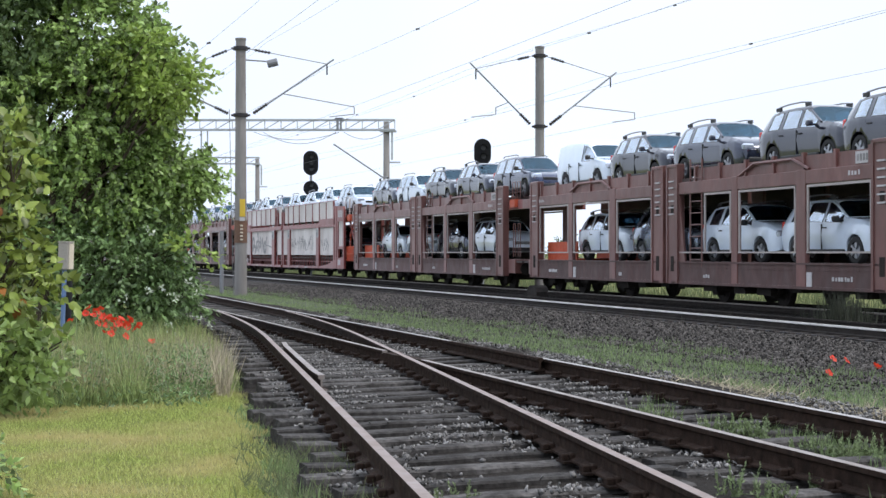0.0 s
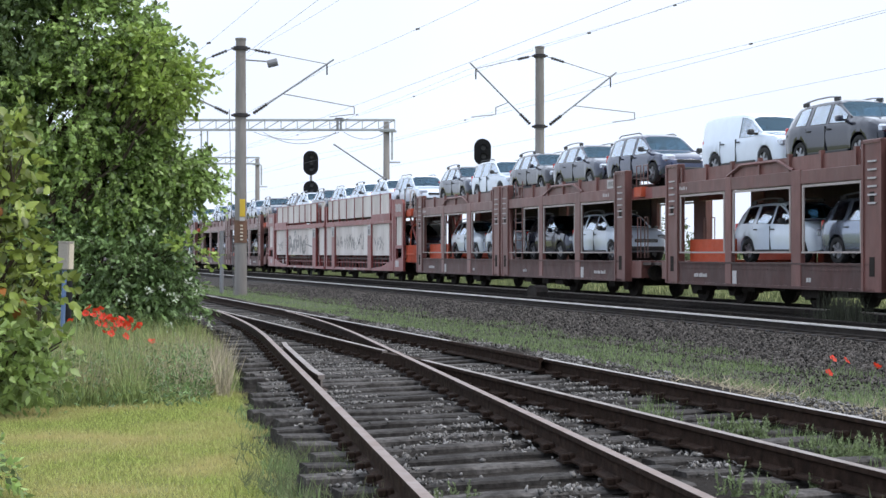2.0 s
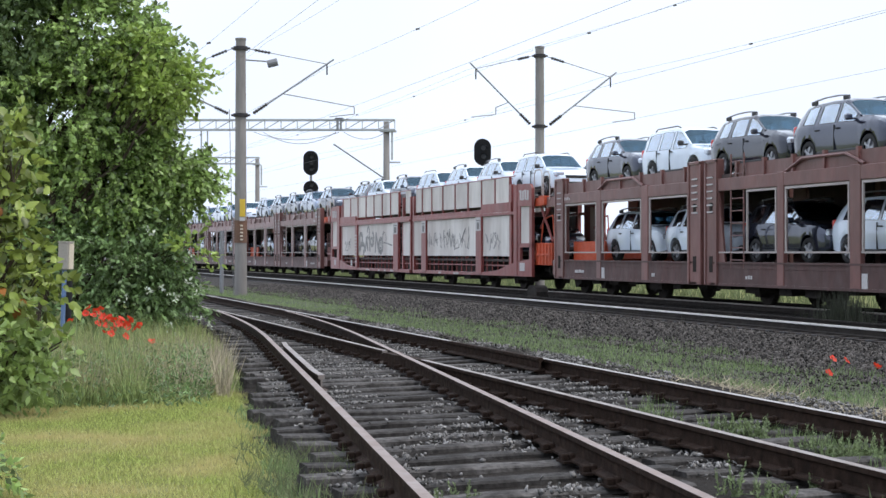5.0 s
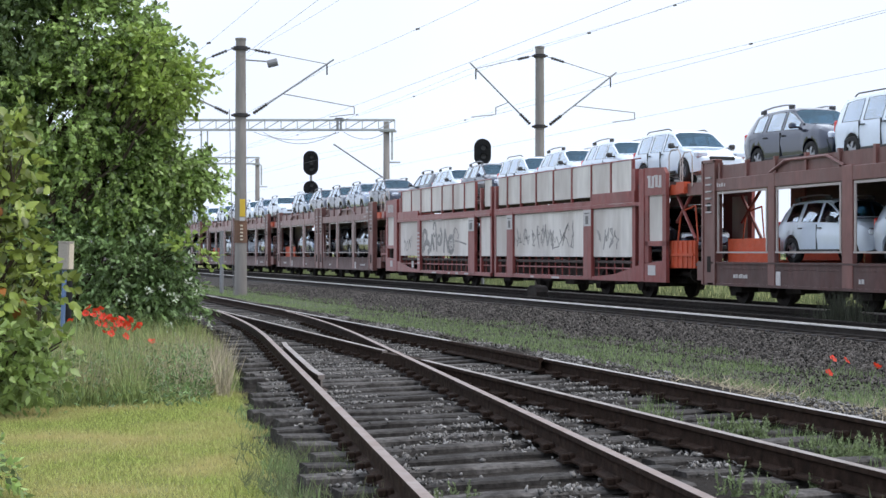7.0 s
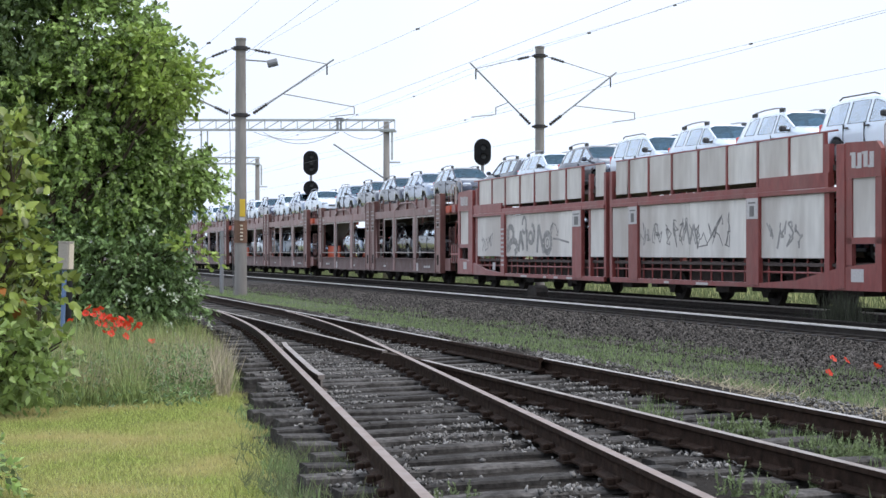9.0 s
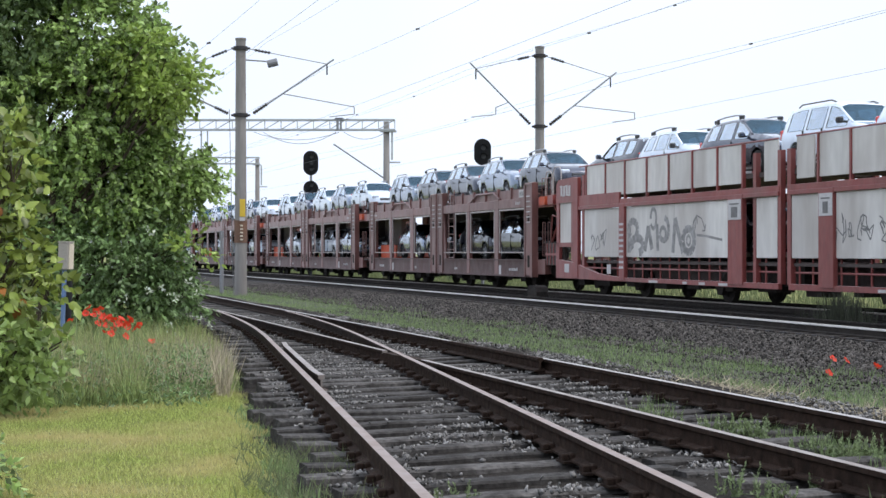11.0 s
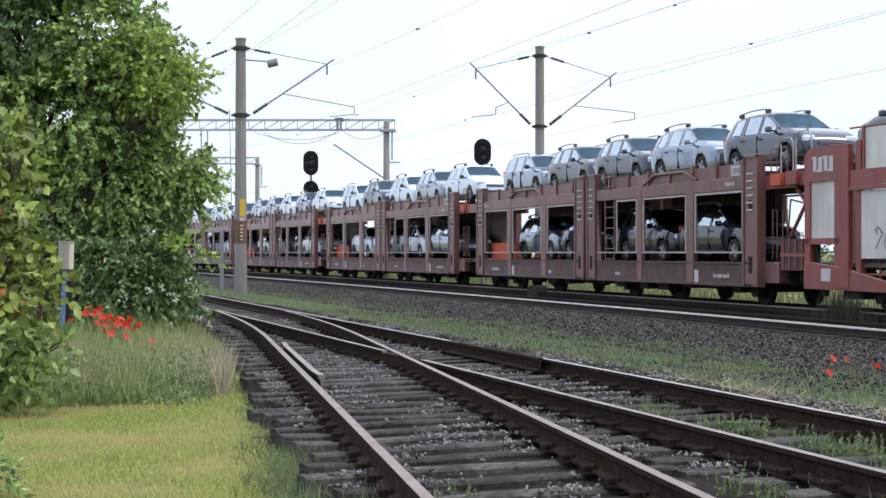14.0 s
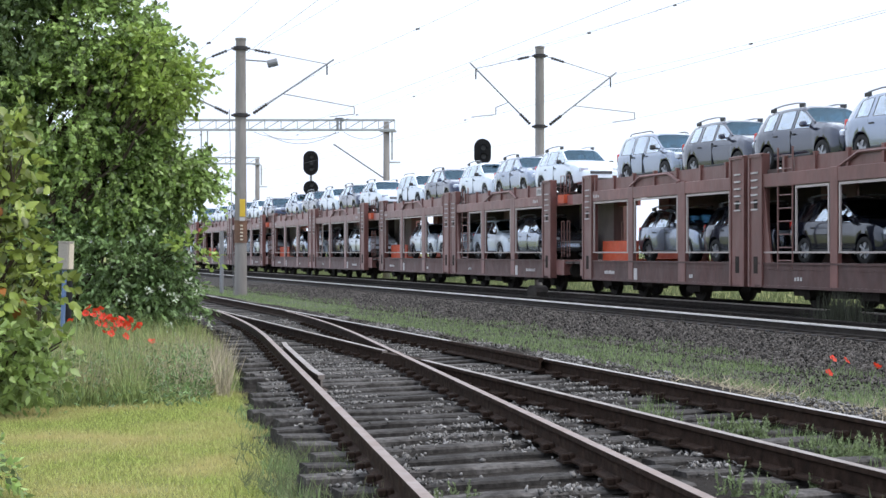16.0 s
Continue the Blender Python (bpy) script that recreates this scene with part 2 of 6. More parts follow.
def clear_glass(name, tint, gloss=1.0, sheen=(0.9, 0.95, 1.0)):
    """Real see-through glass: a tinted clear sheet with a mirror gloss that grows at glancing angles."""
    m = bpy.data.materials.new(name)
    m.use_nodes = True
    n, l = m.node_tree.nodes, m.node_tree.links
    n.remove(n["Principled BSDF"])
    t, g, ms, fr = n.new("ShaderNodeBsdfTransparent"), n.new("ShaderNodeBsdfGlossy"), n.new("ShaderNodeMixShader"), n.new("ShaderNodeLayerWeight")
    t.inputs["Color"].default_value = (*tint, 1)
    g.inputs["Roughness"].default_value = 0.03
    g.inputs["Color"].default_value = (*sheen, 1)
    fr.inputs["Blend"].default_value = 0.5
    pw = n.new("ShaderNodeMath")
    pw.operation = "POWER"
    pw.inputs[1].default_value = 2.0
    sc = n.new("ShaderNodeMath")
    sc.operation = "MULTIPLY_ADD"
    sc.inputs[1].default_value, sc.inputs[2].default_value = gloss, 0.05 + 0.1 * gloss
    l.new(fr.outputs["Facing"], pw.inputs[0])
    l.new(pw.outputs[0], sc.inputs[0])
    l.new(sc.outputs[0], ms.inputs[0])
    l.new(t.outputs[0], ms.inputs[1])
    l.new(g.outputs[0], ms.inputs[2])
    l.new(ms.outputs[0], n["Material Output"].inputs[0])
    return m


M["pane"] = clear_glass("car_pane", (0.66, 0.76, 0.86))
M["screen"] = clear_glass("car_windscreen", (0.32, 0.45, 0.51), 0.15, (0.60, 0.84, 1.0))


def paint(name, base, metal=0.0):
    return material(name, base, 0.2, metal=metal, coat=1.0, grain=0.03, grain_scale=4)


PAINT = {
    "white": paint("paint_white", (0.68, 0.77, 0.89)), "silver": paint("paint_silver", (0.24, 0.285, 0.37), 0.7),
    "grey": paint("paint_grey", (0.036, 0.044, 0.072), 0.65), "dark": paint("paint_dark", (0.014, 0.018, 0.034), 0.55), "blue": paint("paint_blue", (0.018, 0.029, 0.075), 0.5),
}


# ---- mesh helpers ----
def finish(bm, name, mat, smooth=False):
    me = bpy.data.meshes.new(name)
    bm.to_mesh(me)
    bm.free()
    for m in (mat if isinstance(mat, (list, tuple)) else [mat]):
        me.materials.append(m)
    if smooth:
        for f in me.polygons:
            f.use_smooth = True
    return me


def part(name, bm, mat, parent, label="", smooth=False):
    """Links a bmesh (or a ready mesh) as one mesh object under a thing or under a part."""
    me = finish(bm, name, mat, smooth) if isinstance(bm, bmesh.types.BMesh) else bm
    ob = new(name, me)
    ob.parent = parent
    return tagged(ob, label)


def thing(name, label, category, m=None, group="", kind=""):
    ob = new(name)
    ob.empty_display_size = 0.3
    if m is not None:
        ob.matrix_basis = m
    return tagged(ob, label, category, group, kind)


def box(bm, x0, x1, y0, y1, z0, z1, bevel=0.0):
    vs = [bm.verts.new((x, y, z)) for x in (min(x0, x1), max(x0, x1)) for y in (min(y0, y1), max(y0, y1)) for z in (min(z0, z1), max(z0, z1))]
    fs = [bm.faces.new([vs[i] for i in q]) for q in ((0, 1, 3, 2), (4, 6, 7, 5), (0, 4, 5, 1), (2, 3, 7, 6), (0, 2, 6, 4), (1, 5, 7, 3))]
    if bevel:
        es = list({e for f in fs for e in f.edges})
        bmesh.ops.bevel(bm, geom=es, offset=bevel, segments=1, affect="EDGES", profile=0.5)
    return bm


def boxes(*lists, bevel=0.0):
    bm = bmesh.new()
    for b in lists:
        box(bm, *b, bevel=bevel)
    return bm


def tube(bm, a, b, r0, r1=None, n=8, cap=True):
    a, b = Vector(a), Vector(b)
    r1 = r0 if r1 is None else r1
    q = (b - a).to_track_quat("Z", "Y")
    rings = []
    for p, r in ((a, r0), (b, r1)):
        rings.append([bm.verts.new(p + q @ Vector((r * math.cos(2 * math.pi * i / n), r * math.sin(2 * math.pi * i / n), 0))) for i in range(n)])
    for i in range(n):
        bm.faces.new((rings[0][i], rings[0][(i + 1) % n], rings[1][(i + 1) % n], rings[1][i]))
    if cap:
        bm.faces.new(rings[0][::-1])
        bm.faces.new(rings[1])
    return bm


def tubes(segs, r, n=6):
    bm = bmesh.new()
    for a, b in segs:
        tube(bm, a, b, r, n=n)
    return bm


def prism(bm, outline, y0, y1):
    """An outline in x and z, drawn out from y0 to y1."""
    a = [bm.verts.new((x, y0, z)) for x, z in outline]
    b = [bm.verts.new((x, y1, z)) for x, z in outline]
    n = len(outline)
    bm.faces.new(a)
    bm.faces.new(b[::-1])
    for i in range(n):
        bm.faces.new((a[i], b[i], b[(i + 1) % n], a[(i + 1) % n]))
    bmesh.ops.recalc_face_normals(bm, faces=bm.faces[:])
    return bm


def sheet(name, verts, faces, mat, label="", category="", kind="structure", smooth=False, parent=None):
    me = bpy.data.meshes.new(name)
    me.from_pydata(verts, [], faces)
    me.materials.append(mat)
    if smooth:
        for f in me.polygons:
            f.use_smooth = True
    me.update()
    ob = new(name, me)
    if parent:
        ob.parent = parent
    return tagged(ob, label, category, "", kind)


# ---- ground ----
def smooth_step(a, b, x):
    t = np.clip((x - a) / (b - a), 0, 1)
    return t * t * (3 - 2 * t)


def ground_z(x, y):
    """Height of the bare ground under everything."""
    _, o = off_line(MAIN, x, y)
    z = -0.55 + 0.31 * smooth_step(-5.0, -2.0, o)                       # field behind the line, then the track bed
    z = z - 0.14 * smooth_step(6.0, 8.8, o) + 0.20 * smooth_step(10.5, 13.0, o)
    s, q = off_line(SIDING, x, y)
    hi = branch_of(s) + 1.35
    z = z - 0.085 * smooth_step(-2.3, -1.5, q) * (1 - smooth_step(hi - 0.15, hi + 0.35, q)) * smooth_step(-14, -12, s)
    return z - 0.02 * smooth_step(17, 19, o)


def wobble(x, y, size=1.0, k=0.0):
    return np.sin(x / size * 1.7 + k) * np.cos(y / size * 1.3 + 2 * k) * 0.5 + np.sin(x / size * 4.1 + y / size * 3.3 + k) * 0.3


def build_ground():
    xs = np.concatenate([np.linspace(-900, -70, 16), np.linspace(-60, 60, 161), np.linspace(70, 900, 16)])
    ys = np.concatenate([np.linspace(-300, -10, 6), np.linspace(-6, 160, 250), np.linspace(175, 2500, 24)])
    gx, gy = np.meshgrid(xs, ys)
    gz = ground_z(gx, gy) + 0.012 * wobble(gx, gy, 0.7)
    n, m = gx.shape
    idx = np.arange(n * m).reshape(n, m)
    f = np.stack([idx[:-1, :-1], idx[:-1, 1:], idx[1:, 1:], idx[1:, :-1]], -1).reshape(-1, 4)
    sheet("ground", np.stack([gx, gy, gz], -1).reshape(-1, 3).tolist(), f.tolist(), M["earth"], "green and straw-coloured grassy ground along the railway", "ground", smooth=True)


def strip(name, line, s0, s1, step, edge_a, edge_b, lift, mat, label, cols=14):
    """A band of ballast that follows a line between two offsets, with ragged edges."""
    ss = np.arange(s0, s1 + step, step)
    verts, faces = [], []
    for i, s in enumerate(ss):
        a, b = edge_a(s), edge_b(s)
        for j in range(cols + 1):
            o = a + (b - a) * j / cols
            x, y = on_line(line, s, o)
            rim = min(j, cols - j) / 2.0
            z = ground_z(x, y) + lift * min(rim, 1.0) - 0.02 * (rim == 0) + 0.012 * wobble(x, y, 0.25, 1.0)
            verts.append((x, y, z))
    for i in range(len(ss) - 1):
        for j in range(cols):
            k = i * (cols + 1) + j
            faces.append((k, k + 1, k + cols + 2, k + cols + 1))
    sheet(name, verts, faces, mat, label, "ballast", smooth=True)


def rough_edge(base, amp, k):
    return lambda s: base + amp * (math.sin(s * 0.9 + k) * 0.5 + math.sin(s * 2.3 + 2 * k) * 0.35 + math.sin(s * 5.1 + k) * 0.25)


RAIL_SHAPE = [(-0.036, 0.0), (0.036, 0.0), (0.036, -0.035), (0.009, -0.05), (0.009, -0.135), (0.072, -0.155), (0.072, -0.17), (-0.072, -0.17), (-0.072, -0.155), (-0.009, -0.135), (-0.009, -0.05), (-0.036, -0.035)]


def rail(name, line, offset, s0, s1, top, mats, parent, step=1.5, tall=1.0, sky_bright_side=False):
    """A flat-bottomed rail along a line; its running face is the bright one."""
    n = max(int((s1 - s0) / step), 2)
    bm = bmesh.new()
    prev = None
    for i in range(n + 1):
        s = s0 + (s1 - s0) * i / n
        o = offset(s) if callable(offset) else offset
        ring = []
        for a, b in RAIL_SHAPE:
            x, y = on_line(line, s, o + a)
            ring.append(bm.verts.new((x, y, top + b * tall)))
        if prev:
            for k in range(len(ring)):
                f = bm.faces.new((prev[k], prev[(k + 1) % len(ring)], ring[(k + 1) % len(ring)], ring[k]))
                # near side of the head is painted bright, as if it mirrored sky
                f.material_index = 0 if k == 0 else (len(mats) - 1 if len(mats) > 2 else 0) if sky_bright_side and k == 1 else 1
        else:
            bm.faces.new(ring)
        prev = ring
    bm.faces.new(prev[::-1])
    bmesh.ops.recalc_face_normals(bm, faces=bm.faces[:])
    return part(name, bm, mats, parent)


def build_tracks():
    build_ground()
    strip("ballast_main", MAIN, -90, 330, 2.0, rough_edge(-3.2, 0.2, 1), rough_edge(9.0, 0.35, 2), 0.035, M["ballast"], "grey crushed-stone ballast bed of the main line", 18)
    # darker strip laid over the ballast, along both main tracks
    strip("oily_bed", MAIN, -90, 330, 2.0, rough_edge(-2.6, 0.12, 3), rough_edge(5.75, 0.16, 6), 0.055, M["dark_ballast"], "dark oil-stained ballast between the main rails", 12)
    strip("gravel_strip", MAIN, -30, 200, 1.2, rough_edge(8.3, 0.2, 3), rough_edge(12.9, 0.3, 6), 0.02, M["soil"], "gravelly earth between the main line and the siding", 10)
    strip("ballast_siding", SIDING, -12, 120, 0.8, rough_edge(-2.4, 0.35, 4), lambda s: branch(s) + rough_edge(1.5, 0.2, 5)(s), 0.125, M["ballast_near"], "dark weedy old ballast of the siding turnout", 12)
    bright, dull = [M["rail_head"], M["under"]], [M["rail_dull"], M["rust"]]
    dark = [M["under"], M["under"]]
    t1 = thing("track_train", "main line track that carries the train", "railway track", kind="structure")
    rail("rail", MAIN, RAIL, -90, 330, 0.0, [M["rail_head"], M["under"], M["rail_dull"]], t1, sky_bright_side=True)
    rail("rail", MAIN, -RAIL, -90, 330, 0.0, dark, t1)
    t2 = thing("track_main", "main line track with a bright worn rail", "railway track", kind="structure")
    rail("rail", MAIN, GAP + RAIL, -90, 330, 0.0, bright, t2, sky_bright_side=True)
    rail("rail", MAIN, GAP - RAIL, -90, 330, -0.03, dark, t2)
    # tube added to draw the dim line along the near rail's foot
    pipe = thing("cable_pipe", "thin grey cable pipe beside the main track", "cable pipe", kind="structure")
    pts = [(*on_line(MAIN, s, GAP + RAIL + 0.42), -0.195) for s in range(-10, 200, 3)]
    part("pipe", tubes(list(zip(pts, pts[1:])), 0.018, 6), M["iron"], pipe)
    t3 = thing("track_siding", "rusty siding track with a turnout", "railway track", kind="structure")
    rail("stock_rail", SIDING, -RAIL, -14, 120, ZS, [M["rail_mid"], M["rust"]], t3, 0.8)
    rail("rail", SIDING, RAIL, -14, 17.4, ZS, dull, t3, 0.8)
    rail("rail", SIDING, RAIL, 19.2, 34.5, ZS, dull, t3, 0.8)
    rail("rail", SIDING, RAIL, 38.0, 120, ZS, dull, t3, 0.8)
    rail("stock_rail", SIDING, lambda s: branch(s) + RAIL, -9, 40, ZS, [M["rail_worn"], M["rust"]], t3, 0.4)
    rail("rail", SIDING, lambda s: branch(s) - RAIL, -9, 33, ZS, [M["rail_worn"], M["rust"]], t3, 0.4)
    rail("check_rail", SIDING, lambda s: branch(s) + RAIL - 0.13 - 0.04 * max(0, abs(s - 18.3) - 2.2), 15.4, 21.3, ZS + 0.012, [M["rail_dull"], M["rust"]], t3, 0.4)
    rail("check_rail", SIDING, lambda s: -RAIL + 0.10 + 0.03 * max(0, abs(s - 18.8) - 1.3), 17.0, 20.7, ZS + 0.02, [M["rust"], M["rust"]], t3, 0.4)
    frog = bmesh.new()
    prism(frog, [(-0.7, -0.17), (0.9, -0.17), (0.9, -0.004), (-0.7, -0.004)], -0.06, 0.06)
    fp = part("crossing_frog", frog, M["rust"], t3)
    fx, fy = on_line(SIDING, 18.2, RAIL)
    fp.matrix_basis = pose(fx, fy, ZS - 0.004, 0, 0, heading(SIDING, 18.2) + 4)
    return t1, t2, t3


def sleeper_mesh(name, length, mat, seed, wide=0.25):
    rnd = random.Random(seed)
    bm = bmesh.new()
    n = 7
    rings = []
    for i in range(n + 1):
        y = -length / 2 + length * i / n
        w = wide / 2 * rnd.uniform(0.9, 1.04)
        zt = rnd.uniform(-0.012, 0.004)
        rings.append([bm.verts.new(p) for p in ((-w, y, -0.15), (-w, y, zt - 0.015), (-w + 0.02, y, zt), (w - 0.02, y, zt + rnd.uniform(-0.006, 0.004)), (w, y, zt - 0.015), (w, y, -0.15))])
    for a, b in zip(rings, rings[1:]):
        for k in range(5):
            bm.faces.new((a[k], a[k + 1], b[k + 1], b[k]))
    bm.faces.new(rings[0])
    bm.faces.new(rings[-1][::-1])
    bmesh.ops.recalc_face_normals(bm, faces=bm.faces[:])
    return finish(bm, name, mat)


def build_sleepers(t1, t2, t3):
    rnd = random.Random(5)
    short = [sleeper_mesh("sleeper", 2.6, M["under"], i) for i in range(4)]
    for track, o in ((t2, GAP), (t1, 0.0)):
        for i in range(90):
            s = 14 + i * 0.6
            x, y = on_line(MAIN, s, o)
            ob = part("sleeper", short[i % 4], None, track)
            ob.matrix_basis = pose(x, y, -0.175, 0, 0, heading(MAIN, s))
    long = {}
    s = 4.2 - 0.56 * 24
    while s < 46:
        c = branch(s)
        width = 2.6 if c > 2.2 or s > 36 else 2.6 + c
        key = round(width * 4) / 4
        if key not in long:
            long[key] = [sleeper_mesh("sleeper", key, M["sleeper"], int(key * 100) + k, 0.205) for k in range(3)]
        spots = [(c / 2 if c <= 2.2 else c, s)] if c <= 2.2 else [(c, s), (0.0, s + 0.1)]
        for o, ss in spots:
            x, y = on_line(SIDING, ss, o + rnd.uniform(-0.13, 0.13))
            turn = heading(SIDING, ss) + (6.0 if c > 0.9 else 3.0 if c > 0.2 else 0) + rnd.uniform(-0.8, 0.8)
            ob = part("sleeper", long[key][rnd.randrange(3)], None, t3)
            ob.matrix_basis = pose(x, y, ZS - 0.172 + rnd.uniform(-0.012, 0.004), rnd.uniform(-0.4, 0.4), 0, turn)
        s += 0.56
    # base plates that carry the near rails
    bm = bmesh.new()
    box(bm, -0.08, 0.08, -0.14, 0.14, -0.012, 0.004)
    tube(bm, (0.05, 0.11, 0), (0.05, 0.11, 0.04), 0.02, n=6)
    tube(bm, (-0.05, -0.11, 0), (-0.05, -0.11, 0.04), 0.02, n=6)
    for side in (-1, 1):
        box(bm, -0.04, 0.04, side * 0.035, side * 0.075, 0.0, 0.055, 0.01)
        box(bm, -0.03, 0.03, side * 0.08, side * 0.135, 0.0, 0.05, 0.008)
    plate = finish(bm, "base_plate", M["rust"])
    s = 4.2
    while s < 30:
        for o in (branch(s) + RAIL, branch(s) - RAIL, -RAIL, RAIL):
            x, y = on_line(SIDING, s, o)
            ob = part("base_plate", plate, None, t3)
            ob.matrix_basis = pose(x, y, ZS - 0.168, 0, 0, heading(SIDING, s))
        s += 0.56


# ---- clouds of small pieces ----
def scatter(name, centres, dirs, sizes, shape, mat, label, category, seed, spin=True, parent=None, kind="stuff"):
    """One mesh of many copies of a small shape (verts, faces), each turned so that its z follows dirs."""
    rng = np.random.default_rng(seed)
    v, f = shape
    v = np.asarray(v, float)
    n, k = len(centres), len(v)
    d = np.asarray(dirs, float)
    d = d / np.linalg.norm(d, axis=1, keepdims=True)
    ref = rng.normal(size=(n, 3)) if spin else np.tile([[1.0, 0.0, 0.0]], (n, 1))
    a = np.cross(d, ref)
    a /= np.linalg.norm(a, axis=1, keepdims=True) + 1e-9
    b = np.cross(d, a)
    sizes = np.asarray(sizes, float)
    if sizes.ndim == 1:
        sizes = np.repeat(sizes[:, None], 3, 1)
    out = (np.asarray(centres)[:, None, :] + a[:, None, :] * (v[None, :, 0:1] * sizes[:, None, 0:1]) + b[:, None, :] * (v[None, :, 1:2] * sizes[:, None, 1:2])
           + d[:, None, :] * (v[None, :, 2:3] * sizes[:, None, 2:3])).reshape(-1, 3)
    base = (np.arange(n) * k)
    loops, starts, total = [], [], []
    fl = [np.asarray(q) for q in f]
    per = np.concatenate(fl)
    lens = np.array([len(q) for q in fl])
    all_loops = (base[:, None] + per[None, :]).reshape(-1)
    all_lens = np.tile(lens, n)
    me = bpy.data.meshes.new(name)
    me.vertices.add(len(out))
    me.vertices.foreach_set("co", out.astype(np.float32).ravel())
    me.loops.add(len(all_loops))
    me.loops.foreach_set("vertex_index", all_loops.astype(np.int32))
    me.polygons.add(len(all_lens))
    st = np.concatenate([[0], np.cumsum(all_lens)[:-1]])
    me.polygons.foreach_set("loop_start", st.astype(np.int32))
    me.polygons.foreach_set("loop_total", all_lens.astype(np.int32))
    me.materials.append(mat)
    me.update(calc_edges=True)
    me.validate()
    ob = new(name, me)
    if parent:
        ob.parent = parent
        return tagged(ob, label)
    return tagged(ob, label, category, "", kind)


LEAF = ([(0, 0, 0), (0.26, 0.07, 0.42), (0, 0.0, 0.45), (-0.26, 0.07, 0.42), (0, -0.1, 1.0)], [(0, 1, 2), (0, 2, 3), (1, 4, 2), (2, 4, 3)])
BROAD = ([(0, 0, 0), (0.27, 0.06, 0.26), (0.30, 0.08, 0.52), (0, 0, 0.30), (0, -0.03, 0.62), (-0.30, 0.08, 0.52), (-0.27, 0.06, 0.26), (0, -0.16, 1.0)],
         [(0, 1, 3), (0, 3, 6), (1, 2, 4, 3), (6, 3, 4, 5), (2, 7, 4), (4, 7, 5)])
BLADE = ([(-0.5, 0, 0), (0.5, 0, 0), (0.32, 0.15, 0.55), (-0.32, 0.15, 0.55), (0, 0.6, 1.0)], [(0, 1, 2, 3), (3, 2, 4)])
PEBBLE = ([(1, 0, 0.1), (0.2, 0.9, -0.1), (-0.9, 0.5, 0.15), (-0.8, -0.6, -0.1), (0.3, -0.9, 0.1), (0.1, 0.1, 0.75), (-0.1, 0, -0.6)],
          [(0, 1, 5), (1, 2, 5), (2, 3, 5), (3, 4, 5), (4, 0, 5), (1, 0, 6), (2, 1, 6), (3, 2, 6), (4, 3, 6), (0, 4, 6)])


def on_ground(line, rng, n, s0, s1, fo, power=1.0):
    """Random places on the ground along a line; fo(s, u) gives the offset."""
    s = s0 + (s1 - s0) * rng.random(n) ** power
    u = rng.random(n)
    o = fo(s, u)
    pts = np.array([on_line(line, a, b) for a, b in zip(s, o)])
    return np.column_stack([pts, ground_z(pts[:, 0], pts[:, 1])])


# ---- the train ----
def wheelset_mesh():
    bm = bmesh.new()
    for y in (-0.75, 0.75):
        k = 1 if y > 0 else -1
        tube(bm, (0, y - 0.06, 0), (0, y + 0.06, 0), 0.42, n=20)
        tube(bm, (0, y - 0.09 * k, 0), (0, y - 0.06 * k, 0), 0.45, n=20)
        for i in range(4):
            a = i * math.pi / 2
            box(bm, 0.2 * math.cos(a) - 0.05, 0.2 * math.cos(a) + 0.05, y + 0.058 * k, y + 0.075 * k, 0.2 * math.sin(a) - 0.05, 0.2 * math.sin(a) + 0.05)
    tube(bm, (0, -0.9, 0), (0, 0.9, 0), 0.08, n=10)
    return finish(bm, "wheelset", M["under"])


WHEEL = None
SPINS = []


def running_gear(w, length, axles):
    """Axles with their boxes and springs, buffers and dark underframe clutter; x = length / 2 - u."""
    global WHEEL
    WHEEL = WHEEL or wheelset_mesh()
    h = length / 2
    for u in axles:
        ob = part("wheelset", WHEEL, None, w)
        ob.matrix_basis = pose(h - u, 0, 0.42)
        SPINS.append((ob, h - u))
        for y in (-1.0, 1.0):
            bm = bmesh.new()
            prism(bm, [(h - u - 0.34, 0.62), (h - u - 0.12, 0.22), (h - u + 0.12, 0.22), (h - u + 0.34, 0.62)], y - 0.08, y + 0.08)
            for k in range(4):
                box(bm, h - u - 0.55 + 0.1 * k, h - u + 0.55 - 0.1 * k, y - 0.05, y + 0.05, 0.52 - 0.03 * k, 0.545 - 0.03 * k)
            part("axle_box", bm, M["under"], w)
    bm = bmesh.new()
    rnd = random.Random(int(length * 10))
    box(bm, -h + 0.4, h - 0.4, -0.6, 0.6, 0.48, 0.66)
    for k in range(14):
        x = -h + 1.5 + k * (length - 3) / 13
        box(bm, x - rnd.uniform(0.1, 0.5), x + rnd.uniform(0.1, 0.5), -1.25, -0.7, rnd.uniform(0.28, 0.42), 0.52)
    part("underframe", bm, M["under"], w)
    for e in (-1, 1):
        for y in (-0.87, 0.87):
            bm = bmesh.new()
            tube(bm, (e * (h - 0.1), y, 0.78), (e * (h + 0.75), y, 0.78), 0.09, n=10)
            tube(bm, (e * (h + 0.75), y, 0.78), (e * (h + 0.83), y, 0.78), 0.24, n=14)
            part("buffer", bm, M["under"], w)
    bm = bmesh.new()
    tube(bm, (-h - 1.0, 0, 0.72), (-h + 0.3, 0, 0.72), 0.07)
    tube(bm, (h - 0.3, 0, 0.72), (h + 1.0, 0, 0.72), 0.07)
    part("coupling", bm, M["under"], w)


def bars(w, name, mat, rows, label=""):
    """White marks that stand for lettering, as thin raised bars on the near face."""
    bm = bmesh.new()
    for b in rows:
        box(bm, *b)
    return part(name, bm, mat, w, label)


